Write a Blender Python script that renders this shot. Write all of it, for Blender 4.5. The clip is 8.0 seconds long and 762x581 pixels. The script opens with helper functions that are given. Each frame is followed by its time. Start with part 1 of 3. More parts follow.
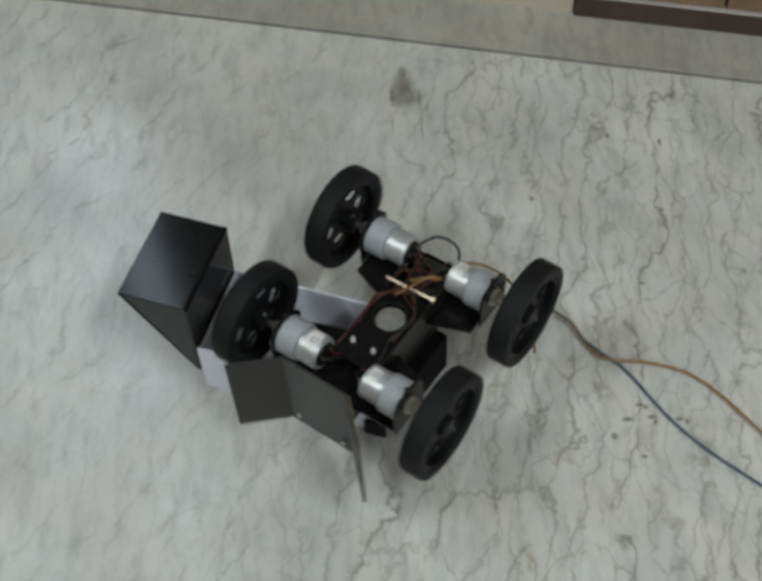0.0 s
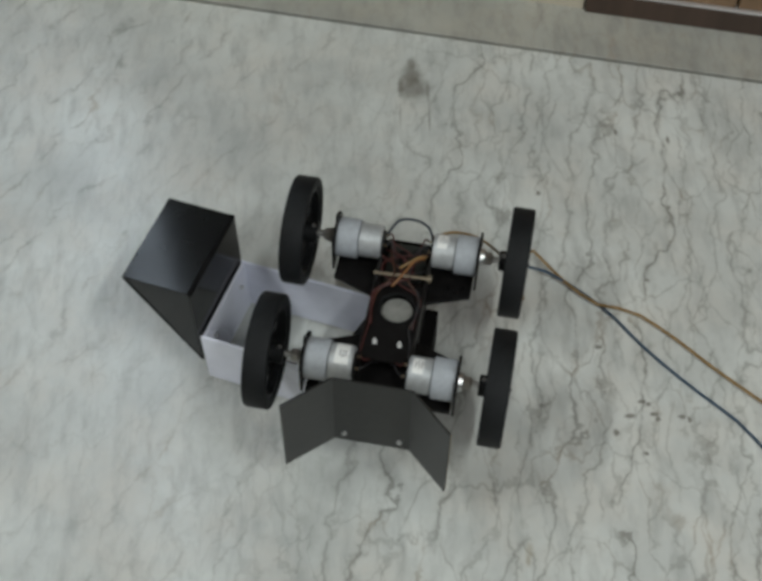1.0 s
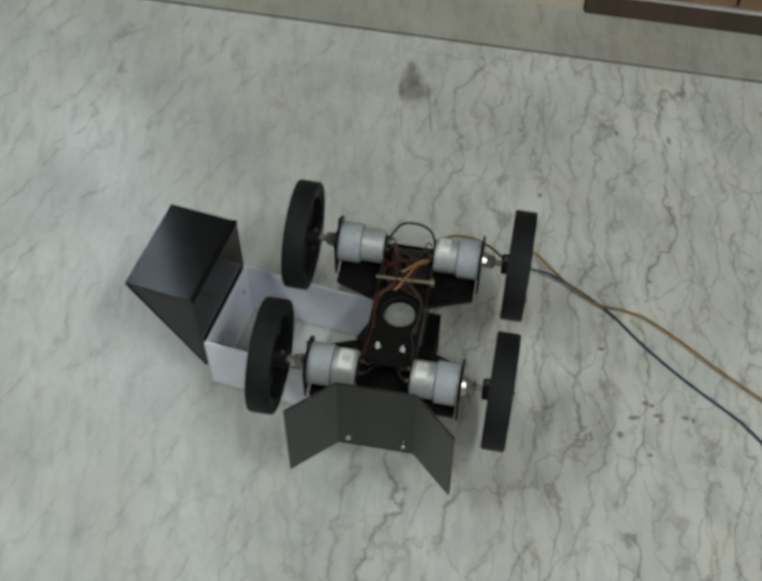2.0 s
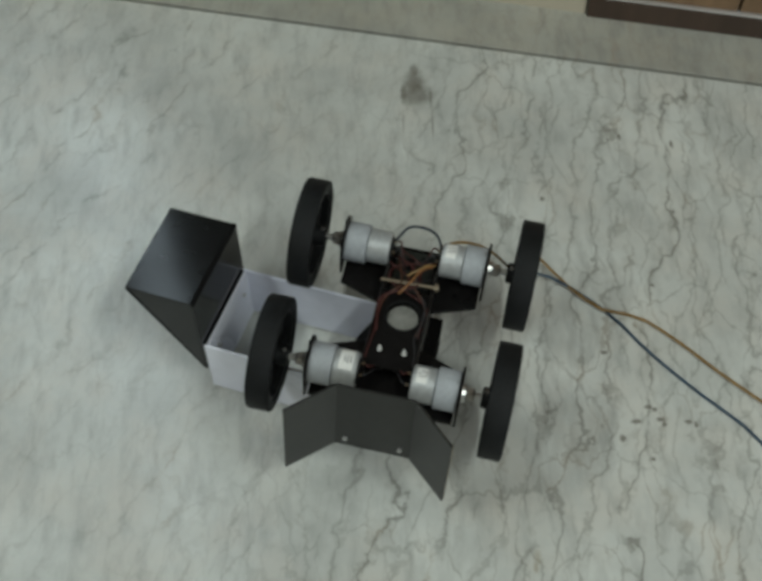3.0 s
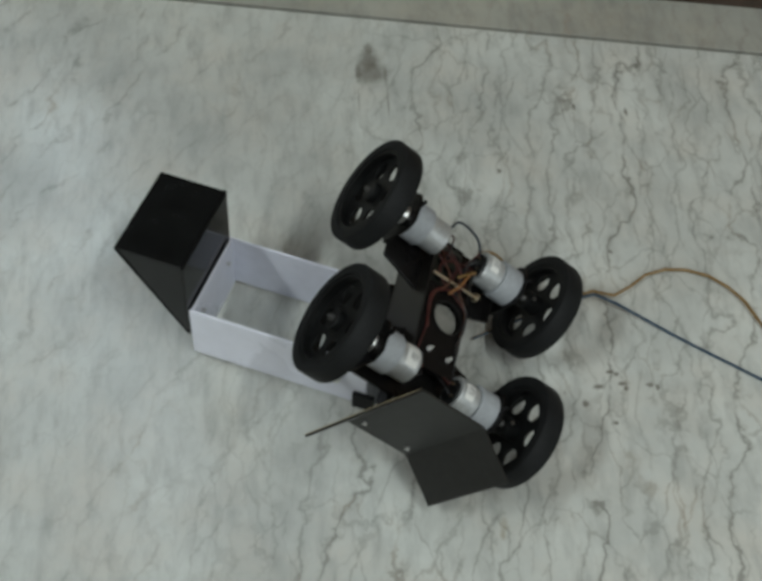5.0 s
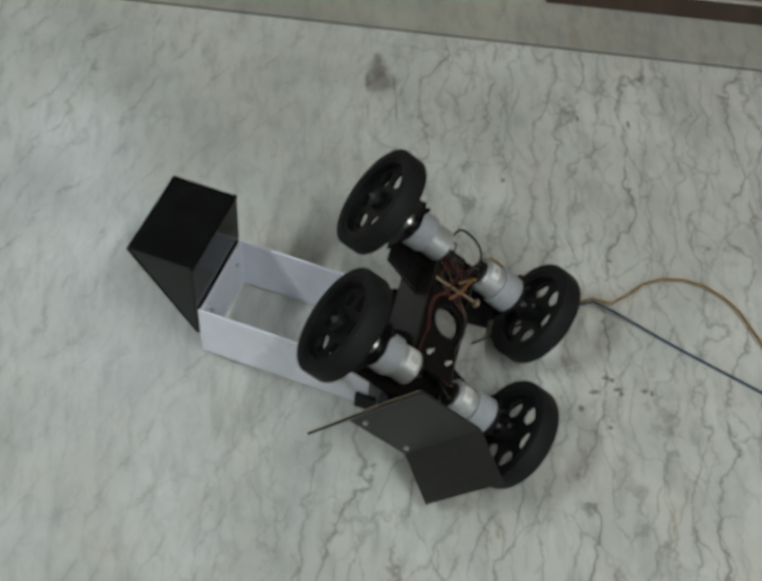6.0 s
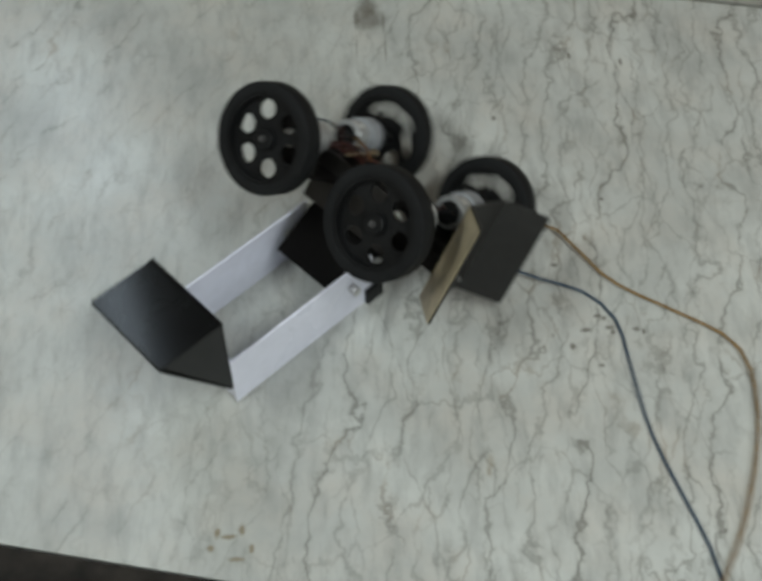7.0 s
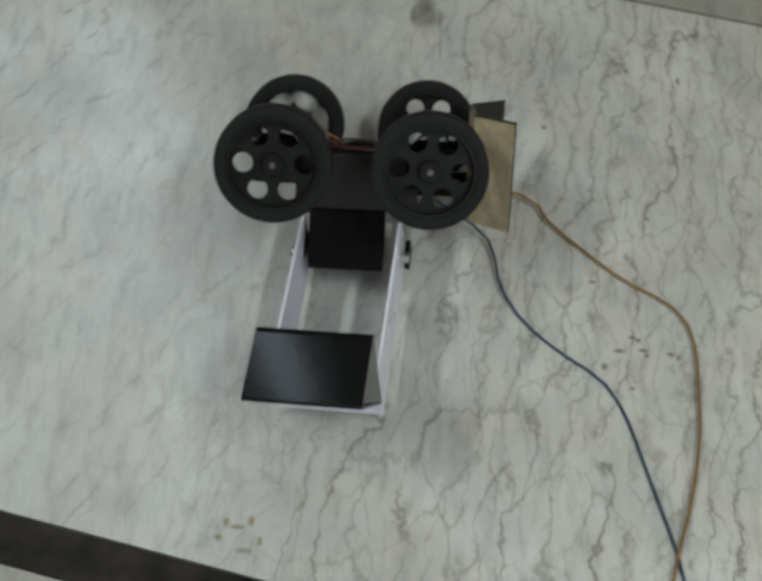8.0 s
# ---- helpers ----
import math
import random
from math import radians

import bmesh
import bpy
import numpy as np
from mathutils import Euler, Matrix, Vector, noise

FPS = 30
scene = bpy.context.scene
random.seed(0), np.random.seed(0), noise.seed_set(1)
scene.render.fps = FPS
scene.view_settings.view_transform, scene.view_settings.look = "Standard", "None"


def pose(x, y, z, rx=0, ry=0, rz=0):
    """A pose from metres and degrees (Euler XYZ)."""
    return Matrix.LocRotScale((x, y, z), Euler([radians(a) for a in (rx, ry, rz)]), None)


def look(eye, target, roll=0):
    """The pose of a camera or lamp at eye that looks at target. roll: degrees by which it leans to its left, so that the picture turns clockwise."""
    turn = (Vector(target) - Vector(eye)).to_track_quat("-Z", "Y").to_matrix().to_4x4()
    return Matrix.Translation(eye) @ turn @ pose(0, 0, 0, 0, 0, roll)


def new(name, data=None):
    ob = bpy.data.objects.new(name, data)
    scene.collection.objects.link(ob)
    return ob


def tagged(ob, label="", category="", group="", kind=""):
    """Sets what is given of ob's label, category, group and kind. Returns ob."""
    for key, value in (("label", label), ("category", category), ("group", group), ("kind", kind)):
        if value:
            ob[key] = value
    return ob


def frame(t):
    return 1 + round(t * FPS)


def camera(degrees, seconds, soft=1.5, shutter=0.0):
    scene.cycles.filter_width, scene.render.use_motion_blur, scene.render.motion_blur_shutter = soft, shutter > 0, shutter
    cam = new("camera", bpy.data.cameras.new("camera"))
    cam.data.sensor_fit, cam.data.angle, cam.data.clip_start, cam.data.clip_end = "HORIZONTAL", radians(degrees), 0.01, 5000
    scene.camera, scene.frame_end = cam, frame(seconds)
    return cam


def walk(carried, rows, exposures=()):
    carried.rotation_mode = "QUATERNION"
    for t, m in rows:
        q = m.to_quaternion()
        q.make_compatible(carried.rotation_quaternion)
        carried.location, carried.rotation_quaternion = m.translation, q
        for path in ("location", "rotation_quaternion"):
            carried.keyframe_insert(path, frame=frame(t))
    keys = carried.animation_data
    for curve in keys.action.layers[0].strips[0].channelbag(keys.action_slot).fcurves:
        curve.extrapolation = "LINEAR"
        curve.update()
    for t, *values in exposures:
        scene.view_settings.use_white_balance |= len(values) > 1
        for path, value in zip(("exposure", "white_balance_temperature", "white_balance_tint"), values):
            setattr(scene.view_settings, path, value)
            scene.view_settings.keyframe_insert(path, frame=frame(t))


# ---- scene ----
# ------------------------------------------------------------- camera
cam = camera(35.07, 8.0, soft=3.9, shutter=0.5)
walk(cam, [
    (0, pose(0.0066, -0.7167, 1.005, 35.93, 0.96, -1.13)),
    (0.1, pose(0.005, -0.7166, 1.003, 35.97, 0.82, -1.06)),
    (0.2, pose(0.0025, -0.7166, 1.0003, 35.94, 0.5, -0.84)),
    (0.5, pose(0.0021, -0.7193, 0.997, 36, 0.16, -0.15)),
    (1, pose(-0, -0.7212, 0.9943, 35.95, 0, 0)),
    (1.5, pose(-0.0007, -0.7183, 0.9979, 35.89, 0.21, -0.32)),
    (3, pose(-0.0016, -0.7174, 0.9967, 36.09, 0.44, -0.34)),
    (3.1, pose(0.0029, -0.7162, 0.9955, 36.14, 0.25, -0.07)),
    (3.3, pose(0.004, -0.7126, 0.997, 36.29, 0.71, -0.1)),
    (3.5, pose(0.0039, -0.7152, 0.9963, 36.32, 0.87, -0.33)),
    (3.7, pose(0.0031, -0.7163, 1.0009, 35.97, 0.21, -0.05)),
    (4, pose(0.0109, -0.718, 0.9951, 36.03, 1.3, -1.65)),
    (4.5, pose(0.0171, -0.7215, 0.9879, 35.62, 1.16, -2.8)),
    (6, pose(0.0279, -0.7517, 1.0194, 35.8, 0.97, -1.53)),
    (6.1, pose(0.0251, -0.7523, 1.0247, 36.15, 0.05, -1.03)),
    (6.2, pose(0.0239, -0.7564, 1.0311, 36.61, 0.36, -1.07)),
    (6.5, pose(0.0286, -0.7622, 1.0331, 36.29, 1.32, -1.87)),
    (6.7, pose(0.0235, -0.7581, 1.0246, 34.42, 1.52, -1.49)),
    (7, pose(0.0279, -0.7564, 1.004, 33.5, 0.79, -2.06)),
    (7.2, pose(0.0269, -0.759, 0.9946, 33.6, 0.41, -2.07)),
    (7.3, pose(0.0303, -0.759, 0.9935, 33.65, 0.63, -1.81)),
    (7.4, pose(0.0359, -0.753, 0.992, 33.55, 0.96, -1.08)),
    (7.5, pose(0.0332, -0.7506, 0.9923, 33.5, 0.72, -0.88)),
    (8, pose(0.0223, -0.7458, 0.9857, 33.53, -1.04, 3.03))
], exposures=[(0.0, -0.09, 6440, 10), (1.1, -0.09, 6430, 9), (1.6, -0.09, 6480, 8), (2.9, -0.24, 6520, 3), (3.6, -0.25, 6470, 1), (4.6, -0.22, 6380, 4), (6.0, -0.22, 6480, 7), (6.4, -0.12, 6480, 7), (7.0, -0.14, 6450, 7), (8.0, -0.18, 6510, 8)])

# ------------------------------------------------------------- light
world = bpy.data.worlds.new("room_air")
world.use_nodes = True
world.node_tree.nodes["Background"].inputs[0].default_value = (0.80, 0.88, 1.0, 1)
world.node_tree.nodes["Background"].inputs[1].default_value = 0.03
scene.world = world


def area_lamp(name, m, sx, sy, watts, colour):
    data = bpy.data.lights.new(name, "AREA")
    data.shape, data.size, data.size_y, data.energy, data.color = "RECTANGLE", sx, sy, watts, colour
    ob = new(name, data)
    ob.matrix_basis = m
    return ob


# two fluorescent tubes on the ceiling, square to the slab joints, and a wide fill from behind
area_lamp("ceiling_light_east", pose(1.02, -1.38, 2.72, 0, 0, -11.9), 0.07, 1.1, 34, (0.955, 1.0, 0.975))
area_lamp("ceiling_light_west", pose(-1.68, -0.78, 2.72, 0, 0, -11.9), 0.08, 1.1, 36, (0.955, 1.0, 0.985))
# added soft fill with no known source; it brightens the right and the south-facing sheets
area_lamp("fill_light", look((1.15, -2.00, 1.40), (0.40, 0.0, 0.2)), 1.3, 1.2, 17, (0.92, 0.97, 1.0))


# ------------------------------------------------------------- materials
def material(name):
    m = bpy.data.materials.new(name)
    m.use_nodes = True
    return m, m.node_tree.nodes, m.node_tree.links, m.node_tree.nodes["Principled BSDF"]


def plain(name, colour, rough, metal=0.0, grain=300.0, amount=0.15, bump=0.05, spec=0.5):
    """A colour with fine grain, broad blotches, uneven gloss and a little relief."""
    m, nodes, links, bsdf = material(name)
    co = nodes.new("ShaderNodeTexCoord")
    fine, broad = nodes.new("ShaderNodeTexNoise"), nodes.new("ShaderNodeTexNoise")
    fine.inputs["Scale"].default_value, broad.inputs["Scale"].default_value = grain, grain / 12
    fine.inputs["Detail"].default_value, broad.inputs["Detail"].default_value = 5, 4
    both = nodes.new("ShaderNodeMath")
    both.operation = "ADD"
    ramp = nodes.new("ShaderNodeValToRGB")
    lo, hi = [c * (1 - amount) for c in colour], [min(1, c * (1 + amount)) for c in colour]
    ramp.color_ramp.elements[0].color, ramp.color_ramp.elements[1].color = (*lo, 1), (*hi, 1)
    ramp.color_ramp.elements[0].position, ramp.color_ramp.elements[1].position = 0.35, 0.65
    half = nodes.new("ShaderNodeMath")
    half.operation, half.inputs[1].default_value = "MULTIPLY", 0.5
    for n in (fine, broad):
        links.new(co.outputs["Object"], n.inputs["Vector"])
    links.new(fine.outputs["Fac"], both.inputs[0])
    links.new(broad.outputs["Fac"], both.inputs[1])
    links.new(both.outputs[0], half.inputs[0])
    links.new(half.outputs[0], ramp.inputs["Fac"])
    links.new(ramp.outputs["Color"], bsdf.inputs["Base Color"])
    gloss = nodes.new("ShaderNodeMapRange")
    gloss.inputs["To Min"].default_value, gloss.inputs["To Max"].default_value = max(0.02, rough * 0.8), min(1, rough * 1.25)
    links.new(broad.outputs["Fac"], gloss.inputs["Value"])
    links.new(gloss.outputs["Result"], bsdf.inputs["Roughness"])
    b = nodes.new("ShaderNodeBump")
    b.inputs["Strength"].default_value, b.inputs["Distance"].default_value = bump, 0.001
    links.new(fine.outputs["Fac"], b.inputs["Height"])
    links.new(b.outputs["Normal"], bsdf.inputs["Normal"])
    bsdf.inputs["Metallic"].default_value = metal
    bsdf.inputs["Specular IOR Level"].default_value = spec
    return m


def marble(name, base, warm, vein, rough, veins=1.0, stain=(), rusty=()):
    """Polished pale marble with thin wandering veins that run mostly one way and fade in and out."""
    m, nodes, links, bsdf = material(name)

    def math_node(op, a, b=None, clamp=False):
        n = nodes.new("ShaderNodeMath")
        n.operation, n.use_clamp = op, clamp
        for i, v in enumerate((a, b)):
            if v is None:
                continue
            if isinstance(v, (int, float)):
                n.inputs[i].default_value = v
            else:
                links.new(v, n.inputs[i])
        return n.outputs[0]

    def noise_node(vec, scale, detail=4.0, rough_=0.55):
        n = nodes.new("ShaderNodeTexNoise")
        n.inputs["Scale"].default_value, n.inputs["Detail"].default_value, n.inputs["Roughness"].default_value = scale, detail, rough_
        links.new(vec, n.inputs["Vector"])
        return n

    def ramp_node(fac, a, b, ca, cb):
        n = nodes.new("ShaderNodeValToRGB")
        e = n.color_ramp.elements
        e[0].position, e[1].position, e[0].color, e[1].color = a, b, (*ca, 1), (*cb, 1)
        links.new(fac, n.inputs["Fac"])
        return n.outputs["Color"]

    def mix(fac, a, b):
        n = nodes.new("ShaderNodeMix")
        n.data_type = "RGBA"
        links.new(fac, n.inputs["Factor"])
        for s, v in ((6, a), (7, b)):
            if isinstance(v, tuple):
                n.inputs[s].default_value = (*v, 1)
            else:
                links.new(v, n.inputs[s])
        return n.outputs[2]

    co = nodes.new("ShaderNodeTexCoord").outputs["Object"]

    def veined(turn, stretch, scale, wander, width, seed):
        mp = nodes.new("ShaderNodeMapping")
        mp.inputs["Rotation"].default_value = (0, 0, turn)
        mp.inputs["Scale"].default_value = stretch
        mp.inputs["Location"].default_value = (seed, seed * 0.7, 0)
        links.new(co, mp.inputs["Vector"])
        w = noise_node(mp.outputs[0], scale * 0.9, 5.0, 0.58)
        add = nodes.new("ShaderNodeVectorMath")
        add.operation = "MULTIPLY_ADD"
        links.new(w.outputs["Color"], add.inputs[0])
        add.inputs[1].default_value = (wander, wander, 0)
        links.new(mp.outputs[0], add.inputs[2])
        vo = nodes.new("ShaderNodeTexVoronoi")
        vo.feature, vo.voronoi_dimensions = "DISTANCE_TO_EDGE", "2D"
        vo.inputs["Scale"].default_value = scale
        links.new(add.outputs[0], vo.inputs["Vector"])
        thick = noise_node(co, 26 + seed, 3.0)
        wid = math_node("MULTIPLY", math_node("POWER", thick.outputs["Fac"], 2.0), width * 4)
        line = math_node("MULTIPLY", math_node("SUBTRACT", 1.0, math_node("DIVIDE", vo.outputs["Distance"], wid), clamp=True), 1.7, clamp=True)
        mask = noise_node(co, 9 + seed, 4.0)
        show = nodes.new("ShaderNodeMapRange")
        show.inputs["From Min"].default_value, show.inputs["From Max"].default_value = 0.38, 0.54
        links.new(mask.outputs["Fac"], show.inputs["Value"])
        return math_node("MULTIPLY", line, show.outputs["Result"], clamp=True)

    def wandering(turn, per_metre, sway, fine, width, seed, gap):
        """Separate dark lines that run side by side, sway, thin out and break off."""
        mp = nodes.new("ShaderNodeMapping")
        mp.inputs["Rotation"].default_value = (0, 0, turn)
        mp.inputs["Location"].default_value = (seed, seed * 0.7, 0)
        links.new(co, mp.inputs["Vector"])
        st = nodes.new("ShaderNodeMapping")
        st.inputs["Scale"].default_value = (1.0, 0.6, 1)
        links.new(mp.outputs[0], st.inputs["Vector"])
        sep = nodes.new("ShaderNodeSeparateXYZ")
        links.new(mp.outputs[0], sep.inputs[0])
        big = noise_node(st.outputs[0], per_metre * 0.5, 2.0, 0.5).outputs["Fac"]
        small = noise_node(mp.outputs[0], per_metre * 2.2, 4.0, 0.6).outputs["Fac"]
        u = math_node("ADD", math_node("MULTIPLY", sep.outputs[0], per_metre), math_node("MULTIPLY", big, sway))
        u = math_node("ADD", u, math_node("MULTIPLY", small, fine))
        d = math_node("ABSOLUTE", math_node("SUBTRACT", math_node("FRACT", u), 0.5))
        which = nodes.new("ShaderNodeTexWhiteNoise")
        which.noise_dimensions = "1D"
        links.new(math_node("FLOOR", u), which.inputs["W"])
        deep = math_node("ADD", math_node("MULTIPLY", which.outputs["Value"], 0.65), 0.35)
        thick = noise_node(co, 45 + seed, 3.0).outputs["Fac"]
        wid = math_node("MULTIPLY", math_node("POWER", thick, 2.0), width * 4)
        core = math_node("SUBTRACT", 1.0, math_node("DIVIDE", d, wid), clamp=True)
        halo = math_node("MULTIPLY", math_node("SUBTRACT", 1.0, math_node("DIVIDE", d, math_node("MULTIPLY", wid, 3.2)), clamp=True), 0.26)
        line = math_node("MULTIPLY", math_node("ADD", math_node("MULTIPLY", core, 1.2), halo, clamp=True), deep)
        show = nodes.new("ShaderNodeMapRange")
        show.inputs["From Min"].default_value, show.inputs["From Max"].default_value = gap, gap + 0.16
        links.new(noise_node(co, 17 + seed, 4.0).outputs["Fac"], show.inputs["Value"])
        return math_node("MULTIPLY", line, show.outputs["Result"], clamp=True)

    cloud = noise_node(co, 7.0, 6.0, 0.6).outputs["Fac"]
    tint = noise_node(co, 11.0, 6.0, 0.62).outputs["Fac"]
    col = mix(math_node("MULTIPLY", ramp_node(tint, 0.45, 0.72, (0, 0, 0), (1, 1, 1)), 0.75), ramp_node(cloud, 0.34, 0.64, tuple(c * 0.76 for c in base), tuple(c * 1.07 for c in base)), warm)
    v1 = wandering(0.20, 31.0, 3.2, 0.75, 0.075, 1.3, 0.32)
    v2 = wandering(0.12, 50.0, 3.4, 0.8, 0.090, 5.1, 0.40)
    v3 = wandering(0.50, 27.0, 3.0, 0.8, 0.085, 9.7, 0.42)
    v4 = veined(0.20, (1.0, 0.50, 1), 21.0, 0.060, 0.026, 3.7)
    along = nodes.new("ShaderNodeSeparateXYZ")
    links.new(co, along.inputs[0])
    clear = nodes.new("ShaderNodeMapRange")
    clear.interpolation_type = "SMOOTHSTEP"
    clear.inputs["From Min"].default_value, clear.inputs["From Max"].default_value = -0.22, 0.16
    clear.inputs["To Min"].default_value, clear.inputs["To Max"].default_value = 0.12, 1.0
    links.new(math_node("ADD", along.outputs[0], math_node("MULTIPLY", along.outputs[1], -0.25)), clear.inputs["Value"])
    v1, v2 = math_node("MULTIPLY", v1, clear.outputs["Result"]), math_node("MULTIPLY", v2, clear.outputs["Result"])
    v4 = math_node("MULTIPLY", v4, math_node("ADD", math_node("MULTIPLY", clear.outputs["Result"], 0.75), 0.25))
    v3 = math_node("MULTIPLY", v3, math_node("SUBTRACT", 1.05, clear.outputs["Result"], clamp=True))
    mp = nodes.new("ShaderNodeMapping")
    mp.inputs["Rotation"].default_value, mp.inputs["Scale"].default_value = (0, 0, 0.6), (1.0, 0.30, 1)
    links.new(co, mp.inputs["Vector"])
    streak = noise_node(mp.outputs[0], 58.0, 5.0, 0.6).outputs["Fac"]
    col = mix(math_node("MULTIPLY", ramp_node(streak, 0.48, 0.70, (0, 0, 0), (1, 1, 1)), 0.60), col, tuple(c * 0.60 for c in base))
    rust = noise_node(co, 13.0, 3.0).outputs["Fac"]
    vcol = ramp_node(rust, 0.55, 0.72, vein, (vein[0] * 2.0, vein[1] * 1.45, vein[2] * 0.95))
    col = mix(math_node("MULTIPLY", v1, 0.72 * veins), col, vcol)
    col = mix(math_node("MULTIPLY", v2, 0.45 * veins), col, vcol)
    col = mix(math_node("MULTIPLY", v3, 0.45 * veins), col, vcol)
    col = mix(math_node("MULTIPLY", v4, 0.30 * veins), col, vcol)
    for sx, sy, rx, ry, deep, mark in [(*q, (0.125, 0.112, 0.09)) for q in stain] + [(*q, (0.24, 0.19, 0.11)) for q in rusty]:
        sep = nodes.new("ShaderNodeSeparateXYZ")
        links.new(co, sep.inputs[0])
        ragged = noise_node(co, 0.9 / min(rx, ry), 5.0, 0.65).outputs["Fac"]
        dx = math_node("DIVIDE", math_node("SUBTRACT", sep.outputs[0], sx), rx)
        dy = math_node("DIVIDE", math_node("SUBTRACT", sep.outputs[1], sy), ry)
        r = math_node("SQRT", math_node("ADD", math_node("MULTIPLY", dx, dx), math_node("MULTIPLY", dy, dy)))
        edge = math_node("ADD", r, math_node("MULTIPLY", math_node("SUBTRACT", ragged, 0.5), 1.5))
        spot = math_node("MULTIPLY", math_node("MULTIPLY", math_node("SUBTRACT", 1.1, edge, clamp=True), 1.5, clamp=True), min(deep, 0.80))
        col = mix(spot, col, mark)
    links.new(col, bsdf.inputs["Base Color"])
    wear = noise_node(co, 11.0, 5.0).outputs["Fac"]
    gl = nodes.new("ShaderNodeMapRange")
    gl.inputs["To Min"].default_value, gl.inputs["To Max"].default_value = rough * 0.75, rough * 1.3
    links.new(wear, gl.inputs["Value"])
    links.new(gl.outputs["Result"], bsdf.inputs["Roughness"])
    b = nodes.new("ShaderNodeBump")
    b.inputs["Strength"].default_value, b.inputs["Distance"].default_value = 0.12, 0.002
    links.new(math_node("SUBTRACT", math_node("MULTIPLY", noise_node(co, 60.0, 3.0).outputs["Fac"], 0.3), v1), b.inputs["Height"])
    links.new(b.outputs["Normal"], bsdf.inputs["Normal"])
    return m


def wood(name, colour):
    m = plain(name, colour, 0.4, grain=60, amount=0.3, bump=0.05)
    nodes, links = m.node_tree.nodes, m.node_tree.links
    mp = nodes.new("ShaderNodeMapping")
    mp.inputs["Scale"].default_value = (1.0, 1.0, 0.06)
    co = next(n for n in nodes if n.type == "TEX_COORD")
    links.new(co.outputs["Object"], mp.inputs["Vector"])
    for n in nodes:
        if n.type == "TEX_NOISE":
            links.new(mp.outputs[0], n.inputs["Vector"])
    return m


MARBLE = marble("polished_marble", (0.58, 0.60, 0.575), (0.585, 0.565, 0.515), (0.13, 0.125, 0.105), 0.30,
                stain=[(0.038, 0.291, 0.020, 0.022, 0.60), (0.036, 0.312, 0.013, 0.022, 0.60), (0.036, 0.331, 0.006, 0.011, 0.55), (0.023, 0.292, 0.0045, 0.018, 0.65), (0.054, 0.284, 0.0030, 0.018, 0.50), (0.055, 0.240, 0.0016, 0.022, 0.55), (0.022, 0.245, 0.0014, 0.024, 0.35),
                       (0.249, -0.131, 0.0045, 0.0030, 1.2), (0.255, -0.134, 0.0030, 0.0032, 1.4), (0.259, -0.145, 0.0050, 0.0028, 1.2), (0.262, -0.150, 0.0030, 0.0036, 1.4), (0.285, -0.148, 0.0045, 0.0026, 1.1),
                       (0.292, -0.151, 0.0028, 0.0036, 1.1), (0.236, -0.147, 0.0060, 0.0030, 0.9), (0.221, -0.165, 0.0036, 0.0050, 1.2), (0.246, -0.187, 0.0034, 0.0026, 1.1),
                       (0.264, 0.220, 0.0025, 0.006, 1.4), (0.321, 0.208, 0.0025, 0.007, 1.4), (0.170, 0.130, 0.003, 0.004, 1.4), (0.214, -0.069, 0.004, 0.003, 1.4), (0.273, 0.013, 0.003, 0.003, 1.2)],
                rusty=[(-0.116, -0.342, 0.0035, 0.0055, 1.3), (-0.106, -0.346, 0.0080, 0.0030, 1.2), (-0.094, -0.340, 0.0035, 0.0060, 1.3), (-0.121, -0.356, 0.0040, 0.0040, 0.9),
                       (-0.085, -0.358, 0.0030, 0.0050, 0.9), (-0.098, -0.367, 0.0090, 0.0028, 0.7), (0.131, -0.283, 0.0045, 0.0080, 0.40), (0.129, -0.293, 0.0028, 0.0060, 0.50)])
MARBLE_STRIP = marble("marble_border", (0.37, 0.37, 0.335), (0.40, 0.375, 0.315), (0.22, 0.19, 0.15), 0.4, veins=0.5)
GRANITE = plain("dark_granite", (0.020, 0.017, 0.014), 0.5, grain=38, amount=1.0, spec=0.2)
GROUT = plain("dark_grout", (0.028, 0.025, 0.02), 0.9, grain=400, amount=0.4)
PLASTER = plain("cream_plaster", (0.30, 0.27, 0.23), 0.7, grain=90, amount=0.06, bump=0.15)
# upper wall is unseen; dark brown there only keeps reflections in the wedge black
NORTH = plain("cream_base_dark_unseen_top", (0.060, 0.045, 0.035), 0.6, grain=90, amount=0.08, bump=0.1)
_n, _l = NORTH.node_tree.nodes, NORTH.node_tree.links
_sep, _step, _mix = _n.new("ShaderNodeSeparateXYZ"), _n.new("ShaderNodeMath"), _n.new("ShaderNodeMix")
_step.operation, _step.inputs[1].default_value, _mix.data_type = "LESS_THAN", 0.12, "RGBA"
_l.new(next(n for n in _n if n.type == "TEX_COORD").outputs["Object"], _sep.inputs[0])
_l.new(_sep.outputs[2], _step.inputs[0])
_l.new(_step.outputs[0], _mix.inputs["Factor"])
_l.new(next(n for n in _n if n.type == "VALTORGB").outputs["Color"], _mix.inputs[6])
_mix.inputs[7].default_value = (0.50, 0.45, 0.36, 1)
_l.new(_mix.outputs[2], _n["Principled BSDF"].inputs["Base Color"])
CEILING = plain("white_paint", (0.55, 0.56, 0.55), 0.8, grain=60, amount=0.04)
WOOD = wood("brown_wood", (0.20, 0.125, 0.070))
DARK_WOOD = wood("dark_wood", (0.058, 0.037, 0.027))
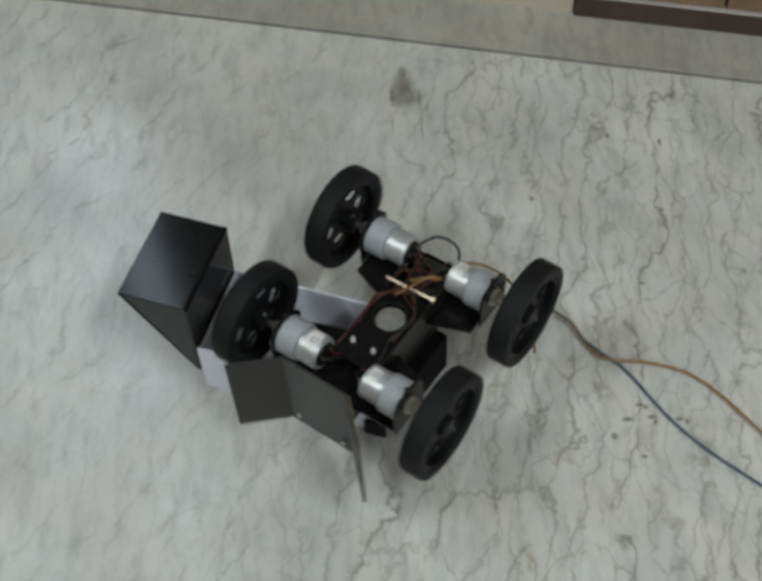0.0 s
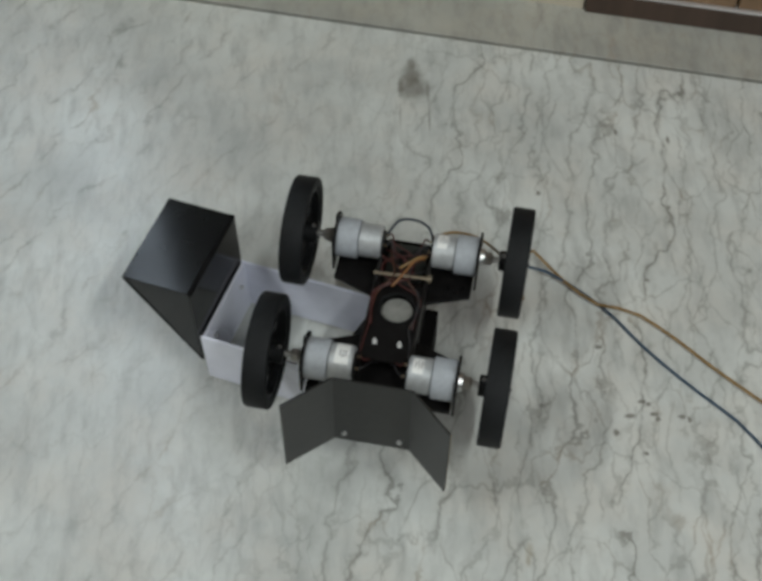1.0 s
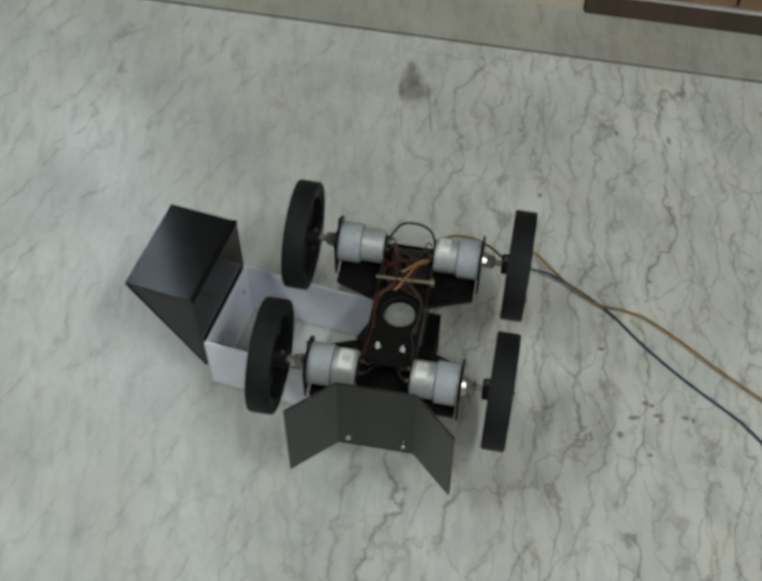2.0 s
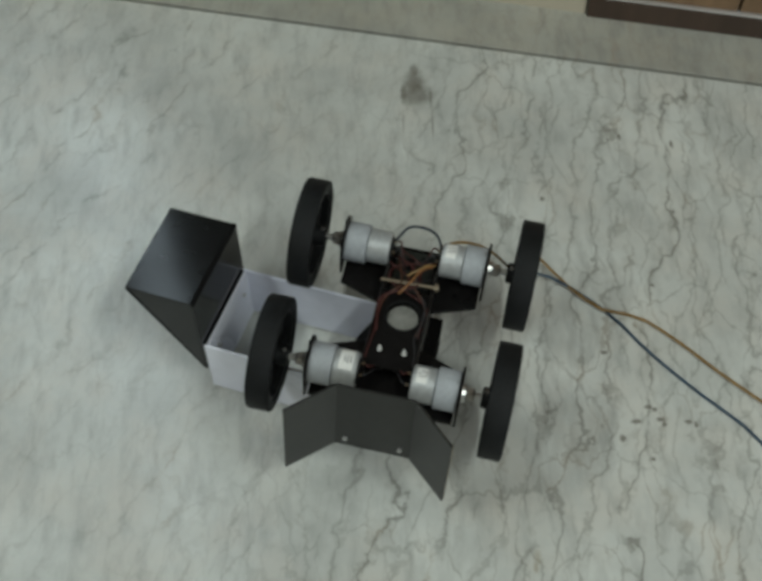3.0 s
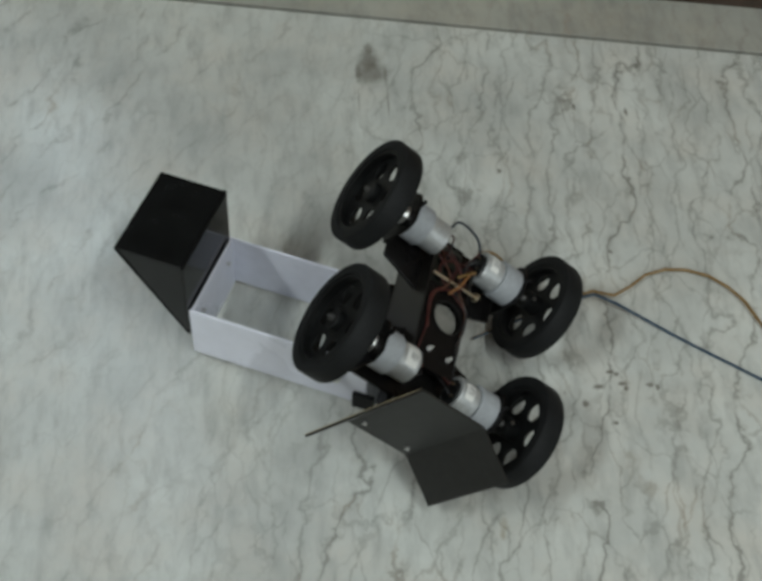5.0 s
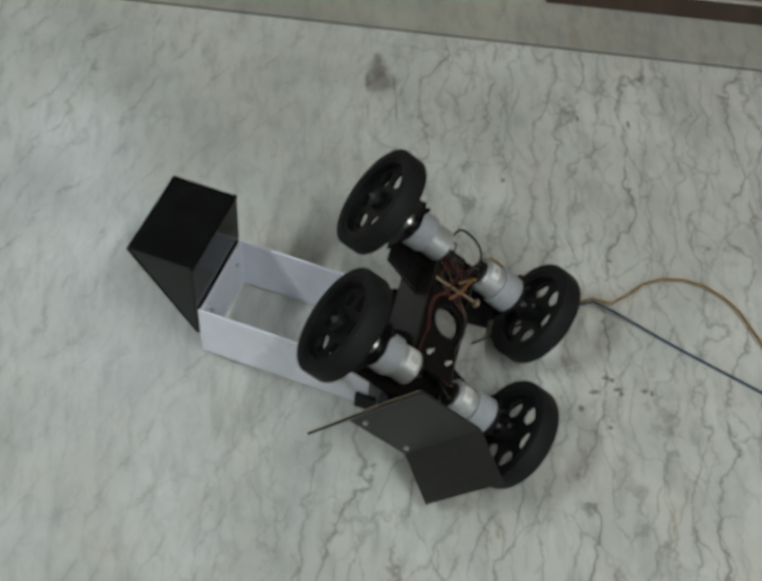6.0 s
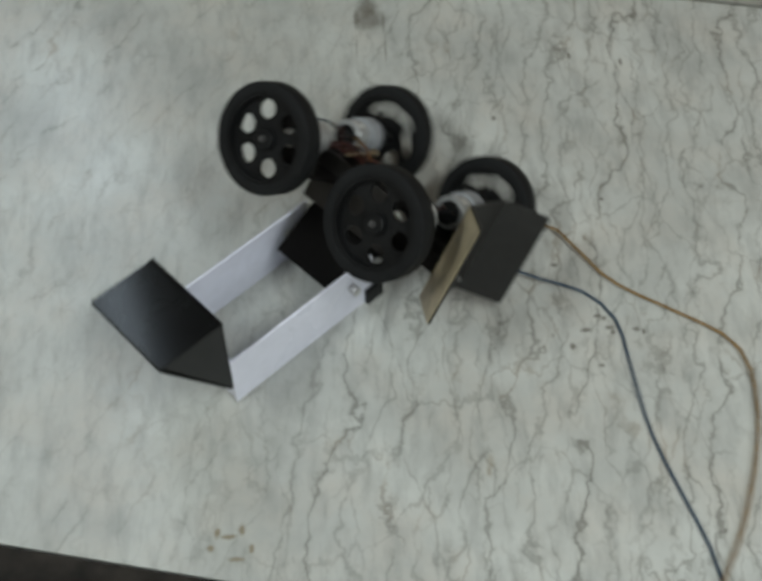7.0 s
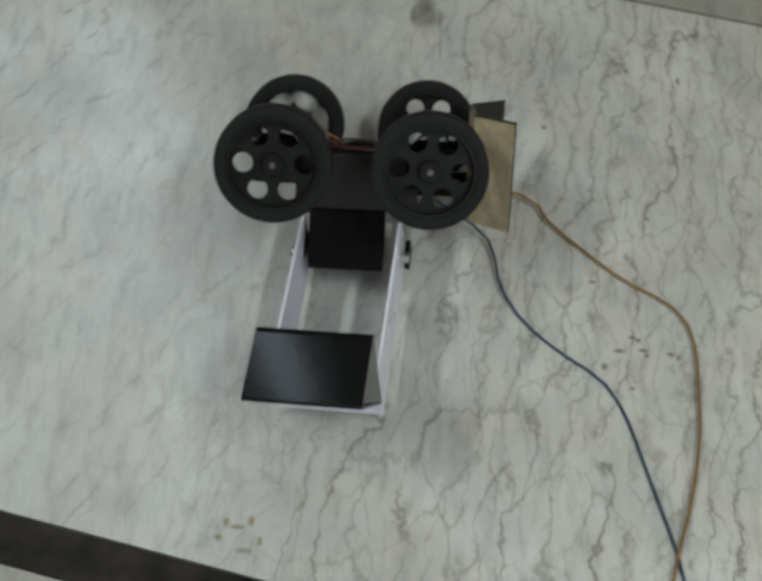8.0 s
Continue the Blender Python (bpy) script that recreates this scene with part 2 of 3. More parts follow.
TRIM = plain("aluminium_trim", (0.70, 0.68, 0.68), 0.35, metal=0.6, grain=200, amount=0.1)
RUBBER = plain("black_rubber", (0.0095, 0.0103, 0.0110), 0.6, grain=500, amount=0.4, bump=0.2, spec=0.18)
PLASTIC = plain("black_plastic", (0.008, 0.0085, 0.009), 0.45, grain=400, amount=0.4, spec=0.18)
ACRYLIC = plain("black_acrylic", (0.007, 0.0065, 0.0065), 0.22, grain=120, amount=0.4, bump=0.02, spec=0.14)
MATTE = plain("matte_black", (0.0045, 0.0042, 0.0042), 0.7, grain=300, amount=0.4, spec=0.08)
GLOSSY = plain("glossy_black_sheet", (0.006, 0.0065, 0.0065), 0.13, grain=45, amount=0.5, bump=0.03, spec=0.22)
BLADE_GREY = plain("dark_grey_sheet", (0.016, 0.016, 0.015), 0.36, grain=150, amount=0.25, bump=0.05, spec=0.4)
SIDE = plain("scuffed_black_sheet", (0.0105, 0.0095, 0.0088), 0.34, grain=60, amount=0.35, bump=0.04, spec=0.5)
HARDBOARD = plain("tan_hardboard", (0.40, 0.34, 0.22), 0.35, grain=120, amount=0.25)
WHITE_SHEET = plain("white_sheet", (0.78, 0.80, 0.91), 0.26, grain=70, amount=0.05, bump=0.04)
ZINC = plain("grey_zinc", (0.34, 0.36, 0.385), 0.55, metal=0.05, grain=260, amount=0.14)
CAN = plain("nickel_can", (0.50, 0.52, 0.53), 0.38, metal=0.55, grain=220, amount=0.14)
STEEL = plain("bright_steel", (0.62, 0.62, 0.61), 0.36, metal=1.0, grain=500, amount=0.15)
DARK_STEEL = plain("dull_steel", (0.16, 0.16, 0.16), 0.5, metal=0.8, grain=500, amount=0.2)
BRASS = plain("brass", (0.58, 0.50, 0.38), 0.3, metal=1.0, grain=500, amount=0.15)
LABEL = plain("white_label", (0.74, 0.74, 0.72), 0.5, grain=300, amount=0.05)
INK = plain("grey_ink", (0.16, 0.16, 0.17), 0.6)
BOARD = plain("dark_board", (0.020, 0.024, 0.020), 0.35, grain=300, amount=0.4)
PALE = plain("pale_disc", (0.19, 0.19, 0.175), 0.28, grain=160, amount=0.25)
DAYLIGHT, _nodes, _links, _bsdf = material("daylit_frosted_glass")
_bsdf.inputs["Emission Color"].default_value, _bsdf.inputs["Emission Strength"].default_value = (0.74, 0.87, 1.0, 1), 7.5
WIRE = {
    "red": plain("red_insulation", (0.055, 0.011, 0.009), 0.45),
    "orange": plain("orange_insulation", (0.20, 0.088, 0.028), 0.45),
    "yellow": plain("yellow_brown_insulation", (0.24, 0.145, 0.046), 0.45, grain=45, amount=0.75),
    "blue": plain("blue_grey_insulation", (0.024, 0.055, 0.095), 0.45, grain=45, amount=0.75),
    "brown": plain("brown_insulation", (0.075, 0.030, 0.016), 0.45),
    "slate": plain("slate_insulation", (0.016, 0.026, 0.042), 0.45),
    "black": plain("black_insulation", (0.02, 0.02, 0.022), 0.45),
}


# ------------------------------------------------------------- mesh helpers
def part(name, bm, mat, parent=None, label="", smooth=False):
    me = bpy.data.meshes.new(name)
    if smooth:
        for f in bm.faces:
            f.smooth = True
        for e in bm.edges:
            if len(e.link_faces) == 2 and e.calc_face_angle(0) > 0.6:
                e.smooth = False
    bm.to_mesh(me)
    bm.free()
    me.materials.append(mat)
    ob = new(name, me)
    if parent:
        ob.parent = parent
    return tagged(ob, label)


def box(bm, lo, hi, m=None, bevel=0.0):
    got = bmesh.ops.create_cube(bm, size=1)["verts"]
    c, s = [(a + b) / 2 for a, b in zip(lo, hi)], [b - a for a, b in zip(lo, hi)]
    bmesh.ops.transform(bm, matrix=Matrix.Translation(c) @ Matrix.Diagonal((*s, 1)), verts=got)
    if bevel:
        es = list({e for v in got for e in v.link_edges})
        bmesh.ops.bevel(bm, geom=es, offset=bevel, segments=2, affect="EDGES", profile=0.5)
    if m is not None:
        bmesh.ops.transform(bm, matrix=m, verts=[v for v in bm.verts if v.is_valid])
    return bm


def cuboid(lo, hi, bevel=0.0, m=None):
    return box(bmesh.new(), lo, hi, m, bevel)


def lathe(profile, seg=40, axis="X"):
    """Turns a profile of (along, radius) round an axis."""
    bm = bmesh.new()
    rings = []
    for a, r in profile:
        ring = []
        for i in range(seg):
            t = 2 * math.pi * i / seg
            c, s = r * math.cos(t), r * math.sin(t)
            ring.append(bm.verts.new((a, c, s) if axis == "X" else (c, a, s) if axis == "Y" else (c, s, a)))
        rings.append(ring)
    for p, q in zip(rings, rings[1:]):
        for i in range(seg):
            bm.faces.new((p[i], p[(i + 1) % seg], q[(i + 1) % seg], q[i]))
    ringed = profile[0] == profile[-1]
    if profile[0][1] > 1e-6 and not ringed:
        bm.faces.new(rings[0][::-1])
    if profile[-1][1] > 1e-6 and not ringed:
        bm.faces.new(rings[-1])
    bmesh.ops.remove_doubles(bm, verts=bm.verts, dist=1e-6)
    bmesh.ops.recalc_face_normals(bm, faces=bm.faces)
    return bm


def tube(points, r, seg=8, steps=6):
    """A round wire through the points, smoothed."""
    pts = [Vector(p) for p in points]
    line = []
    for i in range(len(pts) - 1):
        p0, p1, p2, p3 = pts[max(i - 1, 0)], pts[i], pts[i + 1], pts[min(i + 2, len(pts) - 1)]
        for k in range(steps):
            t = k / steps
            line.append(0.5 * (2 * p1 + (p2 - p0) * t + (2 * p0 - 5 * p1 + 4 * p2 - p3) * t * t + (3 * p1 - p0 - 3 * p2 + p3) * t ** 3))
    line.append(pts[-1])
    bm = bmesh.new()
    rings, side = [], Vector((0.3, 0.2, 1))
    for i, p in enumerate(line):
        d = (line[min(i + 1, len(line) - 1)] - line[max(i - 1, 0)]).normalized()
        side = (side - d * side.dot(d)).normalized()
        up = d.cross(side)
        rings.append([bm.verts.new(p + r * (side * math.cos(a) + up * math.sin(a))) for a in (2 * math.pi * k / seg for k in range(seg))])
    for a, b in zip(rings, rings[1:]):
        for i in range(seg):
            bm.faces.new((a[i], a[(i + 1) % seg], b[(i + 1) % seg], b[i]))
    bm.faces.new(rings[0][::-1])
    bm.faces.new(rings[-1])
    return bm


def plate(outline, lo, hi, axis="Z", holes=(), bevel=0.0):
    """A flat sheet of that outline between lo and hi along an axis, with round holes (x, y, radius)."""
    bm = bmesh.new()
    loops = [[bm.verts.new((x, y, lo)) for x, y in outline]]
    for hx, hy, hr in holes:
        loops.append([bm.verts.new((hx + hr * math.cos(2 * math.pi * k / 28), hy + hr * math.sin(2 * math.pi * k / 28), lo)) for k in range(28)])
    edges = [bm.edges.new((a, b)) for lp in loops for a, b in zip(lp, lp[1:] + lp[:1])]
    if len(loops) == 1:
        bm.faces.new(loops[0])
    else:
        bmesh.ops.triangle_fill(bm, use_beauty=True, use_dissolve=False, edges=edges)
    got = bmesh.ops.extrude_face_region(bm, geom=bm.faces[:])
    bmesh.ops.translate(bm, verts=[v for v in got["geom"] if isinstance(v, bmesh.types.BMVert)], vec=(0, 0, hi - lo))
    bmesh.ops.recalc_face_normals(bm, faces=bm.faces)
    if bevel:
        sharp = [e for e in bm.edges if len(e.link_faces) == 2 and e.calc_face_angle(0) > 0.7]
        bmesh.ops.bevel(bm, geom=sharp, offset=bevel, segments=1, affect="EDGES")
    turn = {"Z": Matrix(), "X": Matrix(((0, 0, 1, 0), (1, 0, 0, 0), (0, 1, 0, 0), (0, 0, 0, 1))),
            "Y": Matrix(((1, 0, 0, 0), (0, 0, 1, 0), (0, 1, 0, 0), (0, 0, 0, 1)))}[axis]
    bmesh.ops.transform(bm, matrix=turn, verts=bm.verts)
    bmesh.ops.recalc_face_normals(bm, faces=bm.faces)
    return bm


# ------------------------------------------------------------- the room
TURN = -11.9          # the slabs run this way
ROOM = pose(0.05, 0.3842, 0, 0, 0, TURN)   # its x runs along the joint, its y towards the wooden front


def structure(ob, label, category="floor"):
    return tagged(ob, label, category, kind="structure")


def build_room():
    floor = structure(part("floor", cuboid((-2.2, -2.6, -0.06), (2.4, 0.30, -0.012), m=ROOM), GROUT),
                      "grout bed under the pale marble floor slabs")
    part("slab", cuboid((-2.2, -0.7855, -0.0118), (2.4, -0.0039, 0.0), bevel=0.0008, m=ROOM), MARBLE, floor, "pale polished marble slab with dark veins")
    part("border_slab", cuboid((-2.2, 0.0017, -0.0118), (2.4, 0.30, 0.0), bevel=0.0008, m=ROOM), MARBLE_STRIP, floor, "grey-beige marble border slab")
    part("inlay_slab", cuboid((-2.2, -0.8295, -0.0118), (2.4, -0.7870, -0.0006), bevel=0.0006, m=ROOM), GRANITE, floor, "dark granite inlay strip")
    part("outer_slab", cuboid((-2.2, -2.6, -0.0118), (2.4, -0.8310, 0.0), bevel=0.0008, m=ROOM), MARBLE_STRIP, floor, "pale marble slab beyond the dark inlay")
    # wall above the border, with the wooden front that begins beside it
    bm = cuboid((-2.2, 0.083, 0.0), (-0.63, 0.30, 2.8), bevel=0.002)
    box(bm, (-0.46, 0.083, 0.0), (0.185, 0.30, 2.8))
    box(bm, (-0.63, 0.083, 0.0), (-0.46, 0.30, 0.36))
    box(bm, (-0.63, 0.083, 1.75), (-0.46, 0.30, 2.8))
    bmesh.ops.transform(bm, matrix=ROOM, verts=bm.verts)
    structure(part("wall_north", bm, NORTH), "cream wall base behind the border; unseen top darkened for reflections", "wall")
    win = new("window_1")
    win.matrix_basis = ROOM
    structure(win, "narrow frosted window with a pale frame in the wall", "window")
    x0, x1, z0, z1 = -0.6295, -0.4605, 0.3605, 1.7495
    for lo, hi in (((x0, 0.18, z0), (x0 + 0.015, 0.21, z1)), ((x1 - 0.015, 0.18, z0), (x1, 0.21, z1)), ((x0 + 0.0155, 0.18, z0), (x1 - 0.0155, 0.21, z0 + 0.03)),
                   ((x0 + 0.0155, 0.18, z1 - 0.03), (x1 - 0.0155, 0.21, z1)), ((x0 + 0.0155, 0.18, 1.05), (x1 - 0.0155, 0.21, 1.07))):
        part("window_frame", cuboid(lo, hi, bevel=0.002), TRIM, win)
    for a, c in ((z0 + 0.0305, 1.0495), (1.0705, z1 - 0.0305)):
        part("pane", cuboid((x0 + 0.0155, 0.192, a), (x1 - 0.0155, 0.197, c)), DAYLIGHT, win, "bright frosted pane")
    structure(part("wall_west", cuboid((-2.3, -2.6, 0.0), (-2.2, 0.30, 2.8), m=ROOM), PLASTER), "cream plastered side wall", "wall")
    structure(part("wall_east", cuboid((2.4, -2.6, 0.0), (2.5, 0.30, 2.8), m=ROOM), PLASTER), "cream plastered side wall", "wall")
    # unseen wall; its opening is added only to go with the fill lamp
    bm = cuboid((-2.2, -2.7, 0.0), (0.20, -2.6, 2.8))
    box(bm, (1.95, -2.7, 0.0), (2.4, -2.6, 2.8))
    box(bm, (0.20, -2.7, 0.0), (1.95, -2.6, 0.70))
    box(bm, (0.20, -2.7, 2.10), (1.95, -2.6, 2.8))
    bmesh.ops.transform(bm, matrix=ROOM, verts=bm.verts)
    structure(part("wall_south", bm, PLASTER), "unseen cream wall with a wide opening for the fill light", "wall")
    structure(part("ceiling", cuboid((-2.3, -2.7, 2.8), (2.5, 0.40, 2.9), m=ROOM), CEILING), "white painted ceiling", "ceiling")
    front = new("wooden_front")
    front.matrix_basis = ROOM
    tagged(front, "brown wooden cupboard front with pale metal edging on marble", "cupboard")
    part("plinth", cuboid((0.187, 0.0770, 0.0), (2.39, 0.295, 0.0310), bevel=0.001), DARK_WOOD, front, "dark wooden plinth")
    part("edging", cuboid((0.206, 0.0755, 0.0311), (2.39, 0.090, 0.0333), bevel=0.0006), TRIM, front, "thin pale metal edging strip")
    x = 0.187
    while x < 2.3:
        w = 0.177 if x < 0.2 else 0.30
        part("panel", cuboid((x, 0.0800, 0.0337), (min(x + w - 0.003, 2.39), 0.295, 2.0), bevel=0.0015), WOOD, front)
        x += w


build_room()


# ------------------------------------------------------------- the robot
TRACK, BASE = 0.1012, 0.0680
robot = new("robot")
tagged(robot, "homemade four-wheeled robot with black blade and white arm on marble", "robot")


def wheel_meshes():
    """Tyre, disc with six round holes and hub of a wheel whose axle is x; the outside is -x."""
    tyre = lathe([(-0.0098, 0.0415), (-0.0104, 0.0482), (-0.0099, 0.0504), (-0.0086, 0.0511), (0.0086, 0.0511), (0.0099, 0.0504),
                  (0.0104, 0.0482), (0.0098, 0.0415), (0.0060, 0.0405), (-0.0060, 0.0405), (-0.0098, 0.0415)], 64)
    bmesh.ops.remove_doubles(tyre, verts=tyre.verts, dist=1e-5)
    holes = [(0.0265 * math.cos(k * math.pi / 3), 0.0265 * math.sin(k * math.pi / 3), 0.0088) for k in range(6)]
    disc = plate([(0.0412 * math.cos(2 * math.pi * k / 48), 0.0412 * math.sin(2 * math.pi * k / 48)) for k in range(48)], -0.0014, 0.0012, "X", holes)
    ring = lathe([(-0.0085, 0.0378), (-0.0085, 0.0412), (0.0085, 0.0412), (0.0085, 0.0378), (-0.0085, 0.0378)], 48)
    hub = lathe([(-0.0080, 0.0), (-0.0080, 0.0085), (-0.0070, 0.0095), (0.0150, 0.0095), (0.0160, 0.0085), (0.0160, 0.0)], 28)
    nut = lathe([(-0.0105, 0.0), (-0.0105, 0.0028), (-0.0080, 0.0032), (-0.0080, 0.0)], 6)
    bolt = lathe([(-0.0125, 0.0), (-0.0125, 0.0016), (-0.0100, 0.0016), (-0.0100, 0.0)], 12)
    return tyre, disc, ring, hub, nut, bolt


def build_wheel(sx, sy):
    tyre, disc, ring, hub, nut, bolt = wheel_meshes()
    for bm in (tyre, disc, ring, hub, nut, bolt):
        if sx > 0:
            bmesh.ops.rotate(bm, matrix=Matrix.Rotation(math.pi, 3, "Z"), verts=bm.verts)
    w = part("wheel", disc, PLASTIC, robot, "black plastic wheel with six round holes and a rubber tyre", smooth=True)
    w.matrix_basis = pose(sx * TRACK, sy * BASE, 0)
    part("tyre", tyre, RUBBER, w, "smooth black rubber tyre", smooth=True)
    part("rim", ring, PLASTIC, w, smooth=True)
    part("hub", hub, PLASTIC, w, smooth=True)
    part("nut", nut, DARK_STEEL, w, "dull steel axle nut")
    part("bolt", bolt, DARK_STEEL, w)
    part("set_screw", lathe([(0.0, 0.0), (0.0, 0.0019), (0.0016, 0.0019), (0.0016, 0.0)], 10, "Z"), STEEL, w, "bright hub set screw").matrix_basis = pose(-sx * 0.0122, 0, 0.0090)
    return w


def build_motor(sx, sy):
    def side(bm):
        if sx > 0:
            bmesh.ops.rotate(bm, matrix=Matrix.Rotation(math.pi, 3, "Z"), verts=bm.verts)
        bmesh.ops.translate(bm, verts=bm.verts, vec=(0, sy * BASE, 0))
        return bm

    gear = part("motor", side(lathe([(-0.0655, 0.0), (-0.0655, 0.0178), (-0.0648, 0.0185), (-0.0460, 0.0185), (-0.0452, 0.0178), (-0.0452, 0.0)], 40)), ZINC, robot,
                "grey geared motor with a metal can", smooth=True)
    part("can", side(lathe([(-0.0452, 0.0), (-0.0452, 0.0150), (-0.0440, 0.0160), (-0.0250, 0.0160), (-0.0238, 0.0150), (-0.0238, 0.0)], 40)), CAN, gear, "shiny nickel motor can", smooth=True)
    part("end_cap", side(lathe([(-0.0238, 0.0), (-0.0238, 0.0120), (-0.0220, 0.0110), (-0.0220, 0.0)], 30)), PLASTIC, gear, smooth=True)
    part("collar", side(lathe([(-0.0718, 0.0), (-0.0718, 0.0078), (-0.0678, 0.0090), (-0.0655, 0.0090), (-0.0655, 0.0)], 24)), STEEL, gear, "bright steel bearing collar", smooth=True)
    part("locknut", side(lathe([(-0.0790, 0.0), (-0.0790, 0.0052), (-0.0776, 0.0066), (-0.0730, 0.0066), (-0.0718, 0.0056), (-0.0718, 0.0)], 6)), STEEL, gear)
    part("shaft", side(lathe([(-0.0900, 0.0), (-0.0900, 0.0030), (-0.0770, 0.0030), (-0.0770, 0.0)], 16)), STEEL, gear, smooth=True)
    # the sticker wraps the top of the can
    bm = bmesh.new()
    vs = []
    for a in range(9):
        t = math.radians(38 + a * 11 if sx < 0 else 62 + a * 7)
        vs.append([bm.verts.new((x, 0.0163 * math.cos(t), 0.0163 * math.sin(t))) for x in (-0.0400 if sx < 0 else -0.0370, -0.0275)])
    for a, b in zip(vs, vs[1:]):
        bm.faces.new((a[0], a[1], b[1], b[0]))
    if (sx, sy) == (-1, 1):
        bm.free()
    sticker = None if (sx, sy) == (-1, 1) else part("sticker", side(bm), LABEL, gear, "white paper sticker with small print")
    bm = bmesh.new()
    for k, x in enumerate((-0.0358, -0.0332, -0.0306)):
        box(bm, (x, -0.0035 - 0.001 * (k % 2), 0.01625), (x + 0.0008, 0.0030, 0.01645))
    if sticker:
        part("print_bar", side(bm), INK, sticker)
    for y in (-0.006, 0.006):
        part("terminal", side(cuboid((-0.0225, y - 0.0012, 0.0035), (-0.0185, y + 0.0012, 0.0042))), BRASS, gear, "small brass solder terminal")
    # black mounting plate with a lug
    bm = plate([(-0.021, -0.024), (0.021, -0.024), (0.021, 0.010), (0.014, 0.0195), (0.004, 0.0215), (0.0035, 0.0285), (0.0005, 0.0285), (-0.001, 0.0215), (-0.014, 0.0195), (-0.021, 0.010)],
               -0.0678, -0.0656, "X")
    part("motor_bracket", side(bm), ACRYLIC, gear, "black motor mounting plate")
    return gear


def build_chassis():
    o = [(-0.0225, -0.060), (0.0225, -0.060), (0.0225, 0.024), (-0.0225, 0.024)]
    spine = part("spine", plate(o, -0.003, 0.0, holes=[(0.0025, -0.003, 0.0156)], bevel=0.0004), ACRYLIC, robot, "black acrylic spine plate with a round hole")
    for s in (-1, 1):
        part("side_wall", cuboid((s * 0.0225 - 0.0015, -0.060, -0.056), (s * 0.0225 + 0.0015, 0.055, -0.0032), bevel=0.0004), SIDE, robot, "scuffed dark acrylic side plate")
    part("hole_ring", lathe([(-0.003, 0.0156), (-0.003, 0.0168), (0.0012, 0.0168), (0.0012, 0.0156), (-0.003, 0.0156)], 32, "Z"), PLASTIC, spine, smooth=True).matrix_basis = pose(0.0025, -0.003, 0)
    part("disc", lathe([(-0.012, 0.0), (-0.012, 0.0151), (-0.0060, 0.0151), (-0.0045, 0.0138), (-0.0036, 0.0)], 32, "Z"), PALE, spine, "pale round disc below the hole", smooth=True).matrix_basis = pose(0.0025, -0.003, 0)
    for s, name in ((1, "rear_beam"), (-1, "front_beam")):
        ys = [(-0.064, 0.036), (-0.064, 0.088), (0.064, 0.088), (0.064, 0.036), (0.023, 0.021), (-0.023, 0.021)]
        if s < 0:
            ys = [(x, -y) for x, y in ys]
        part(name, plate(ys, -0.0245, -0.0205, bevel=0.0004), ACRYLIC, robot, "black acrylic motor beam")
    part("floor_tray", cuboid((-0.0205, -0.058, -0.024), (0.0205, 0.090, -0.0215)), ACRYLIC, robot)
    # long screw across, two standoffs, circuit board at the rear
    rod = part("cross_screw", lathe([(-0.027, 0.0), (-0.027, 0.0017), (0.022, 0.0017), (0.0222, 0.0042), (0.0255, 0.0042), (0.0262, 0.0)], 14), BRASS, robot, "long brass cross screw", smooth=True)
    rod.matrix_basis = pose(0.002, 0.0315, 0.003, 0, 0, 2)
    for x in (-0.0105, 0.0115):
        s = part("standoff", lathe([(-0.004, 0.0015), (0.0008, 0.0015), (0.0010, 0.0023), (0.0024, 0.0021), (0.0074, 0.0008), (0.0077, 0.0)], 12, "Z"), LABEL, robot, "white pointed standoff", smooth=True)
        s.matrix_basis = pose(x, -0.0425, 0.0)
    b = part("circuit_board", cuboid((-0.018, 0.034, -0.0205), (0.018, 0.084, -0.0188), bevel=0.0003), BOARD, robot, "dark circuit board")
    for k in range(7):
        rx, ry = random.uniform(-0.014, 0.010), 0.037 + 0.006 * k
        part("chip", cuboid((rx, ry, -0.0187), (rx + random.uniform(0.003, 0.009), ry + 0.004, -0.0187 + random.uniform(0.002, 0.007)), bevel=0.0003), PLASTIC, b)
    # housing of the lift joint below
    part("joint_housing", plate([(-0.0255, -0.0565), (-0.046, -0.1095), (0.036, -0.1095), (0.036, -0.0565)], -0.030, 0.041, "Y", bevel=0.0010), MATTE, robot, "black housing of the arm joint")
    for s in (-1, 1):
        part("horn", lathe([(-0.003, 0.0), (-0.003, 0.0085), (0.003, 0.0085), (0.003, 0.0)], 24, "Y"), LABEL, robot, "white plastic joint horn", smooth=True).matrix_basis = pose(0.016, 0.0055 + s * 0.0385, -0.083)


